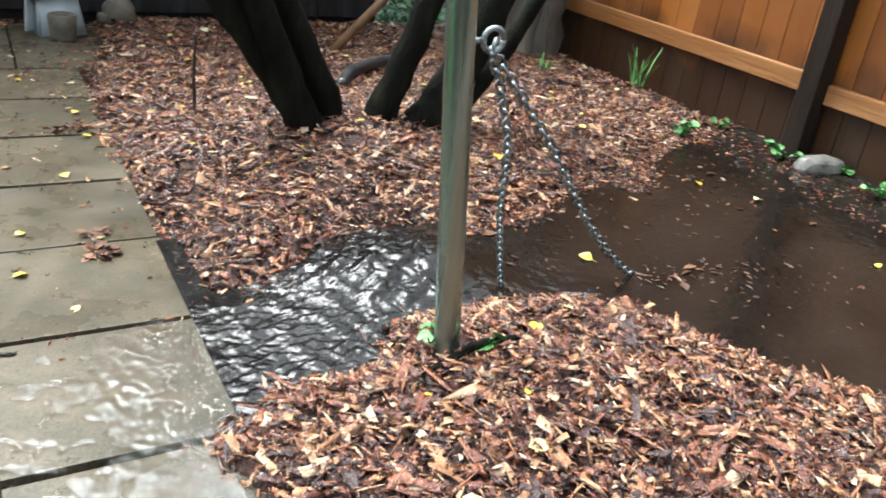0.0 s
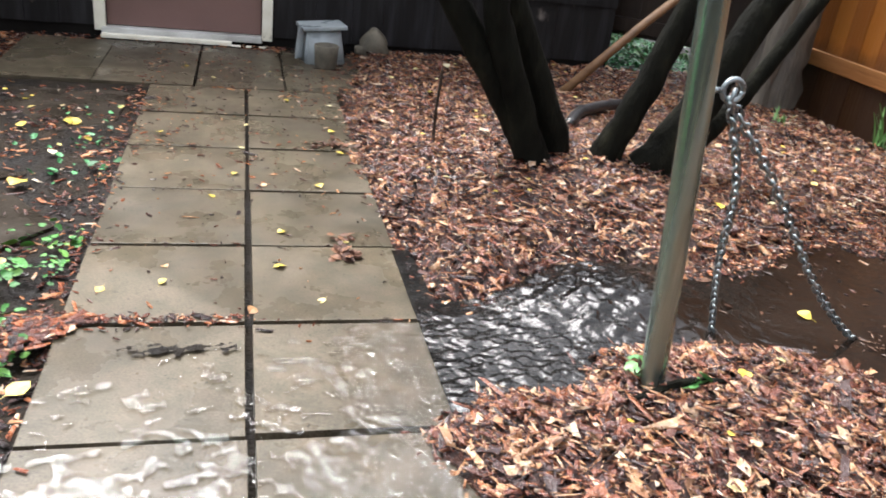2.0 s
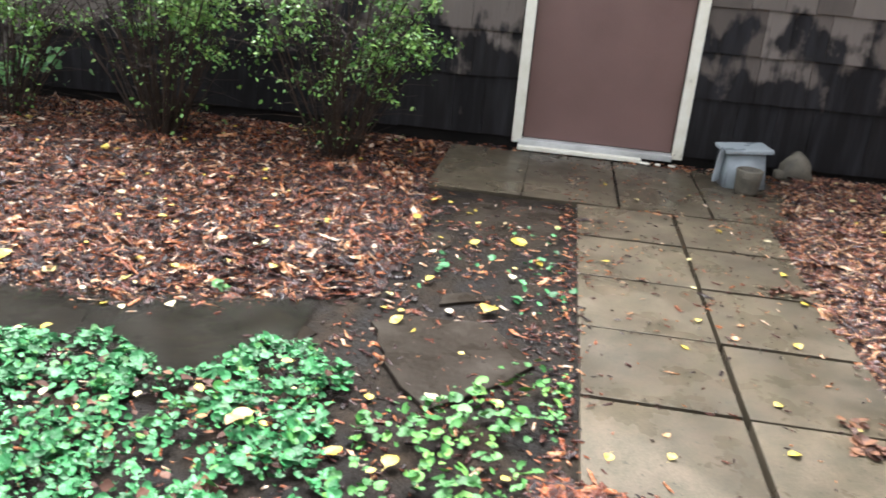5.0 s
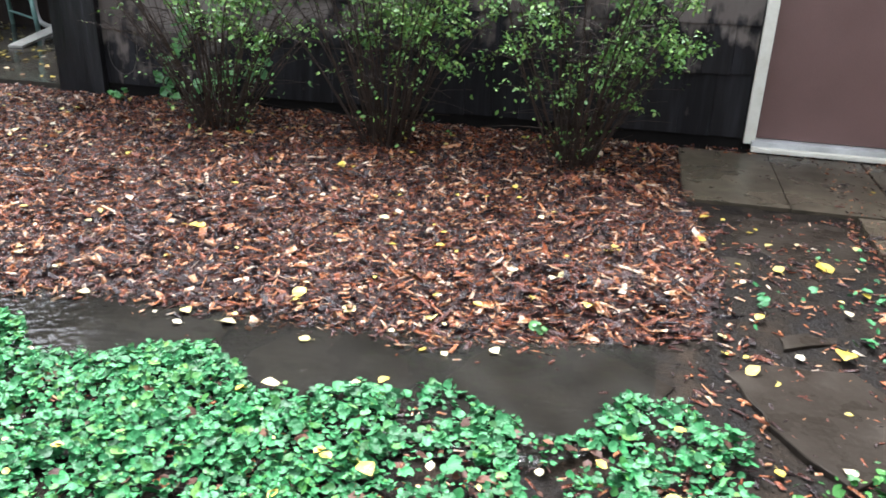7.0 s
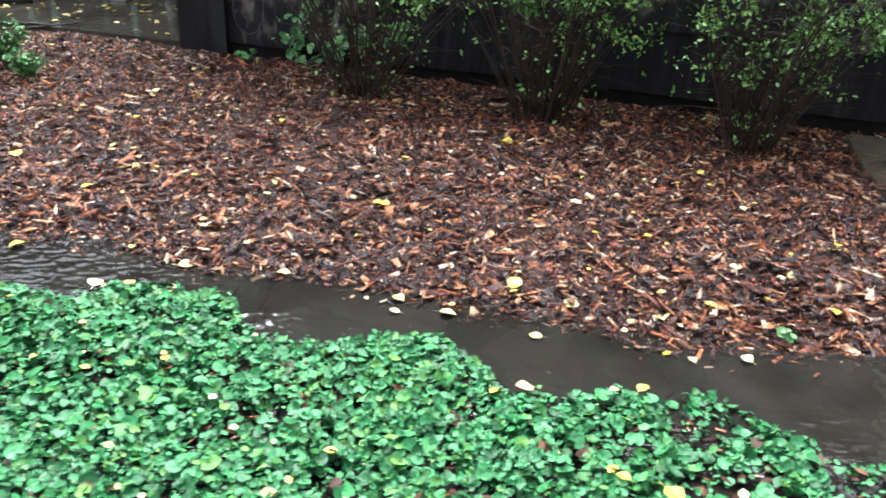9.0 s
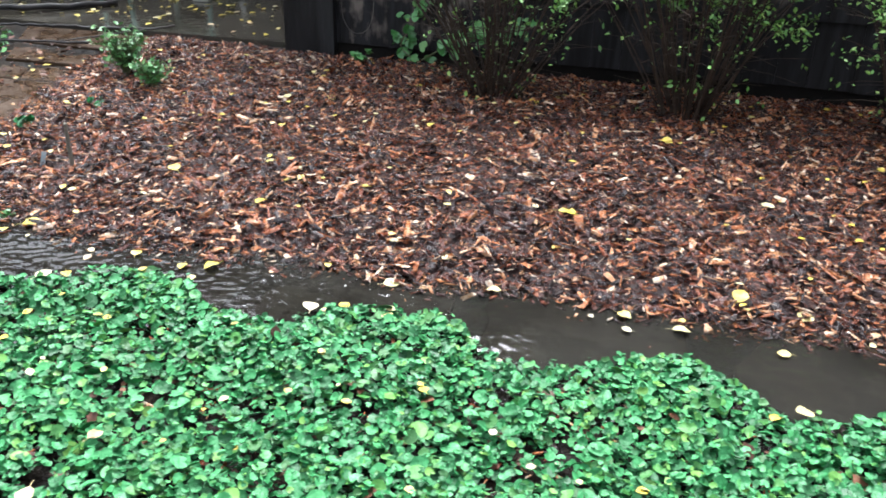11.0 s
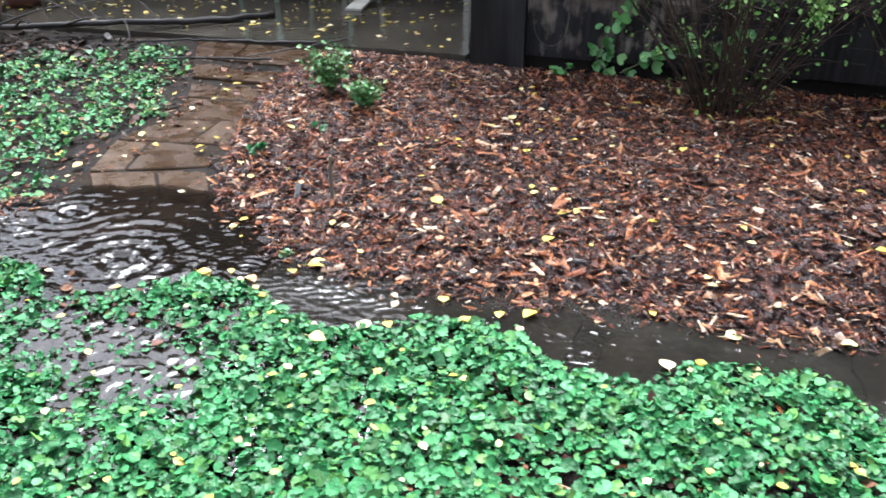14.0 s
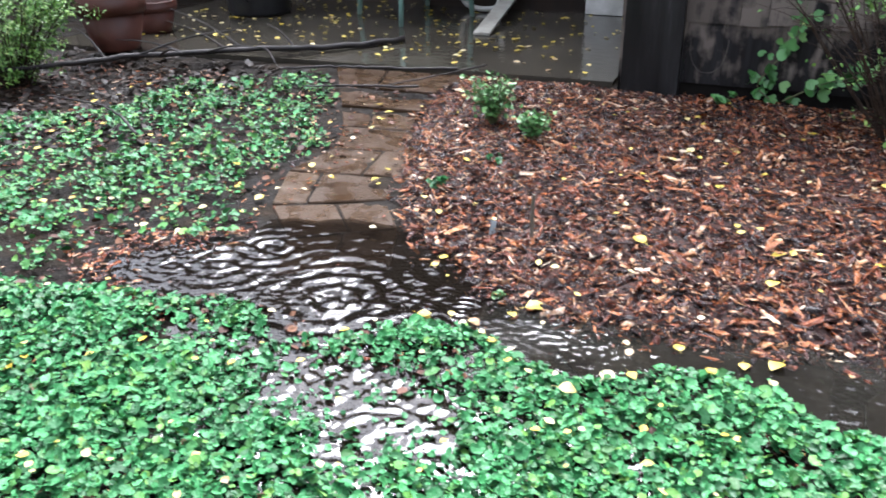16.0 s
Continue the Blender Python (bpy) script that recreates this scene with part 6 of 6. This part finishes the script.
strew(90, (-6.0, 0.6), (-1.2, 3.1), lambda x, y: gz(x, y) + 0.022, "small yellow leaf fallen on bark mulch", lambda x, y: within(BED_WEST, x, y) > 0.05, 0.036)
strew(24, (0.45, 0.2), (3.2, 3.2), lambda x, y: gz(x, y) + 0.022, "small yellow leaf fallen on bark mulch", lambda x, y: within(BED_EAST, x, y) > 0.05 and math.hypot(x - 1.35, y - 1.06) > 0.4, 0.036)
strew(10, (0.5, -1.2), (2.2, -0.3), lambda x, y: gz(x, y) + 0.022, "pale leaf fallen on the mulch mound", lambda x, y: within(BED_SOUTH, x, y) > 0.05, 0.036)
strew(40, (-7.5, -0.5), (-1.1, 0.45), lambda x, y: max(gz(x, y), -0.02 - float(fall(np.array(x)))) + 0.045, "yellow leaf caught on the ground ivy", lambda x, y: within(IVY_SOUTH, x, y) > 0.03, 0.038)
strew(24, (-5.8, 0.3), (-1.5, 1.0), lambda x, y: -0.012 - float(fall(np.array(x))), "yellow leaf floating at the water's edge", lambda x, y: -0.10 < within(BED_WEST, x, y) < 0.02 and within(IVY_SOUTH, x, y) < 0, 0.040)
strew(5, (-1.2, -0.6), (-0.5, 2.2), lambda x, y: gz(x, y) + 0.010, "pale leaf fallen on dark soil", lambda x, y: within(BED_WEST, x, y) < -0.02, 0.040)


def leaf_litter(n, lo, hi, z, size, label):
    xy = R.uniform(lo, hi, (n, 2))
    sz = size * R.uniform(0.6, 1.4, n)
    me = scatter("leaf_litter", LEAF_V * (1, 1.4, 1), LEAF_F, np.column_stack([xy, (z(xy[:, 0], xy[:, 1]) if callable(z) else np.full(n, z)) + R.uniform(0, 0.006, n)]),
                 turns(R.normal(0, 0.12, n), R.normal(0, 0.12, n), R.uniform(0, math.tau, n)), np.stack([sz, sz, sz], 1), YELLOW_MANY, True)
    tagged(new("leaf_litter", me), label, "leaf litter", kind="stuff")


leaf_litter(330, (-9.3, 3.45), (-5.25, 5.65), 0.0, 0.045, "many small yellow leaves floating on the patio")
leaf_litter(110, (-5.6, 0.75), (-1.3, 3.0), lambda x, y: ground_z(x, y) + 0.026, 0.030, "tiny pale leaves scattered over the mulch")
leaf_litter(70, (0.6, 0.4), (3.1, 3.0), lambda x, y: ground_z(x, y) + 0.024, 0.028, "tiny pale leaves scattered over the mulch")
leaf_litter(120, (-7.0, -0.6), (-1.1, 0.3), lambda x, y: np.maximum(ground_z(x, y), -0.02 - fall(x)) + 0.042, 0.024, "tiny yellow leaves caught on the ivy")
leaf_litter(26, (-1.15, -0.8), (-0.48, 2.1), lambda x, y: ground_z(x, y) + 0.010, 0.032, "pale dead leaves on the dark soil")
leaf_litter(90, (-8.3, 0.6), (-6.2, 2.7), lambda x, y: ground_z(x, y) + 0.02, 0.04, "dead yellow and tan leaves among patchy ivy")
strew(22, (-6.75, 0.9), (-5.6, 3.0), lambda x, y: -0.05, "yellow leaf on the flooded pavers", lambda x, y: within(BED_WEST, x, y) < 0.02 and within(IVY_NORTH, x, y) < 0, 0.036)
litter("bark_litter", 1500, (0.45, -0.55), (1.8, 0.5), lambda x, y: np.maximum(ground_z(x, y) + 0.004, stream_z(x, y) - 0.004), "wet bark washed along the edges of the stream",
       lambda x, y: 0.9 * np.exp(-np.abs(np.maximum(inside(BED_EAST, x, y), inside(BED_SOUTH, x, y)) + 0.005) / 0.012) * (x > 0.46), 0.022)
litter("bark_litter", 26000, (1.3, 0.1), (3.1, 1.1), lambda x, y: np.maximum(ground_z(x, y) + 0.004, stream_z(x, y) - 0.001), "fine bark floating at the edge of the flood water",
       lambda x, y: np.where(inside(BED_EAST, x, y) + 0.02 * wave(x, y, 0.2, 3.0) > -0.01, np.exp(-np.abs(inside(BED_EAST, x, y) - 0.07) / 0.10), 0.012), 0.015)

# drifts on the path
def clump(x, y, n, r, size, mat, label):
    c = thing("leaf_clump", label, "leaf clump", pose(x, y, 0.003))
    q = np.column_stack([R.normal(0, r, n), R.normal(0, r * 0.6, n), R.uniform(0.001, 0.010, n)])
    sz = size * R.uniform(0.6, 1.3, n)
    new("leaf_mat", scatter("leaf_mat", LEAF_V * (1, 1.3, 1), LEAF_F, q, turns(R.normal(0, 0.25, n), R.normal(0, 0.25, n), R.uniform(0, math.tau, n)), np.stack([sz, sz, sz], 1), mat, True)).parent = c
    tagged(c.children[0], kind="stuff")


DEAD = material("dead_brown_leaf", [(0.0, (0.03, 0.014, 0.010)), (0.6, (0.12, 0.048, 0.026)), (1.0, (0.24, 0.11, 0.05))], 20, 0.6, 0.3, island=True, spec=0.25)
clump(0.285, 0.375, 40, 0.022, 0.034, DEAD, "clump of wet brown leaves on the path")
clump(0.30, 0.50, 14, 0.022, 0.03, DEAD, "small clump of brown leaves on the path")
clump(0.345, 1.42, 40, 0.05, 0.032, DEAD, "brown leaves drifted at the path edge")
mud = sheet("mud_patch", (-0.36, -0.22), (0.0, -0.03), 0.003, lambda x, y: 0.0075 + 0.0012 * wave(x, y, 0.03, 1.0),
            lambda x, y: 0.020 - np.hypot((x + 0.165 - 0.5 * (y + 0.125)) * 0.20, y + 0.125) + 0.016 * wave(x, 1.5 * y, 0.08, 4.0) + 0.010 * wave(x, y, 0.033, 2.0), SOIL)
tagged(mud, "dark ragged smear of wet mud on the concrete", "mud")
strew(4, (1.4, -0.5), (3.0, 0.8), lambda x, y: 0.012, "yellow leaf floating on the flood water", lambda x, y: within(BED_EAST, x, y) < 0 and within(BED_SOUTH, x, y) < 0, 0.040)
TAN = material("tan_scrap", [(0.0, (0.035, 0.017, 0.010)), (0.62, (0.11, 0.048, 0.024)), (0.86, (0.22, 0.115, 0.06)), (1.0, (0.58, 0.46, 0.34))], 20, 0.4, 0.3, island=True, spec=0.4)
n = 260
xy = np.concatenate([R.uniform((1.3, -0.7), (3.1, 0.9), (n - 110, 2)), R.normal((2.05, -0.31), (0.22, 0.09), (45, 2)), R.normal((1.82, -0.19), (0.12, 0.03), (65, 2))])
xy = xy[np.maximum(inside(BED_EAST, xy[:, 0], xy[:, 1]), inside(BED_SOUTH, xy[:, 0], xy[:, 1])) < -0.01]
n = len(xy)
sz = np.clip(R.lognormal(math.log(0.022), 0.45, n), 0.008, 0.06)
scraps = new("leaf_scraps", scatter("leaf_scraps", LEAF_V * (1, 0.9, 1), LEAF_F, np.column_stack([xy, stream_z(xy[:, 0], xy[:, 1]) + 0.001]),
                                    turns(R.normal(0, 0.12, n), R.normal(0, 0.12, n), R.uniform(0, math.tau, n)), np.stack([sz, sz * R.uniform(0.3, 1.0, n), sz], 1), TAN, True))
tagged(scraps, "tan and brown scraps adrift on the flood water", "leaf litter", kind="stuff")
litter("bark_litter", 2400, (2.85, -1.6), (3.31, 1.1), lambda x, y: np.maximum(ground_z(x, y) + 0.003, 0.012), "bark scraps and debris along the fence foot", lambda x, y: 0.5 + 0.5 * wave(x, y, 0.3, 2.0), 0.018)
for k in range(9):
    weed(3.22 + 0.05 * math.sin(k * 2.1), -1.3 + 0.235 * k, 0.06 + 0.03 * math.sin(k * 1.7), 36, 0.030, "low green weed growing at the fence foot", BRIGHT, 40 + k, 1.3)
def dead_scatter(n, lo, hi, z, label, size=0.03, mat=None):
    xy = R.uniform(lo, hi, (n, 2))
    xy = xy[((inside(POOL, xy[:, 0], xy[:, 1]) < -0.02) & (np.maximum(inside(IVY_SOUTH, xy[:, 0], xy[:, 1]), inside(IVY_NORTH, xy[:, 0], xy[:, 1]) + 1.3) > 0.03)) | (R.random(n) < 0.04)]
    n = len(xy)
    sz = size * R.uniform(0.5, 1.5, n)
    me = scatter("dead_leaf_litter", LEAF_V * (1, 1.4, 1), LEAF_F, np.column_stack([xy, z(xy[:, 0], xy[:, 1]) + R.uniform(0, 0.012, n)]),
                 turns(R.normal(0, 0.3, n), R.normal(0, 0.3, n), R.uniform(0, math.tau, n)), np.stack([sz, sz, sz], 1), mat or DEAD, True)
    tagged(new("dead_leaf_litter", me), label, "leaf litter", kind="stuff")


dead_scatter(1500, (-7.2, -0.95), (-1.05, 0.35), lambda x, y: np.maximum(ground_z(x, y), -0.02 - fall(x)) + 0.010, "brown dead leaves lying in the gaps of the ivy")
dead_scatter(900, (-9.2, 0.5), (-6.2, 2.9), lambda x, y: ground_z(x, y) + 0.006, "brown dead leaves on soil among patchy ivy", 0.035)
litter("bark_litter", 9000, (-7.2, -0.95), (-1.05, 0.40), lambda x, y: np.maximum(ground_z(x, y) + 0.002, -0.014 - fall(x)), "bark and twig scraps on the soil under the ivy", lambda x, y: np.where((inside(POOL, x, y) > -0.03) | (inside(IVY_SOUTH, x, y) < 0.05), 0.01, 0.5 + 0.5 * wave(x, y, 0.4, 5.0)), 0.02)
litter("bark_litter", 500, (-1.2, 0.2), (-0.5, 0.9), -0.024, "wet bark scraps lying on the flagstone", lambda x, y: 0.25 + 0.5 * wave(x, y, 0.25, 3.0), 0.015)
litter("bark_litter", 3000, (-5.9, 0.45), (-1.1, 1.2), lambda x, y: np.maximum(ground_z(x, y) + 0.003, -0.013 - fall(x)), "fine wet bark at the foot of the mulch bed", lambda x, y: 0.9 * np.exp(-np.abs(inside(BED_WEST, x, y) + 0.015) / 0.03), 0.014)
strew(26, (-5.3, 0.30), (-2.0, 0.62), lambda x, y: -0.060, "yellow leaf washed against the ivy's edge", lambda x, y: abs(within(IVY_SOUTH, x, y)) < 0.035, 0.046)
litter("bark_litter", 2600, (-6.85, 0.20), (-6.05, 0.85), lambda x, y: np.maximum(ground_z(x, y), -0.082) + 0.010, "pinkish bark and dead leaf drift round the puddle's end",
       lambda x, y: np.exp(-np.abs(inside(PUDDLE, x, y) + 0.06) / 0.05), 0.026)
dead_scatter(1400, (-9.4, 1.3), (-7.2, 3.1), lambda x, y: ground_z(x, y) + 0.008, "dark sodden leaf litter on bare soil beside the pots", 0.045,
             material("sodden_dark_leaf", [(0.0, (0.012, 0.009, 0.008)), (0.6, (0.026, 0.018, 0.014)), (0.94, (0.05, 0.036, 0.027)), (1.0, (0.16, 0.12, 0.08))], 20, 0.5, 0.3, island=True, spec=0.2))
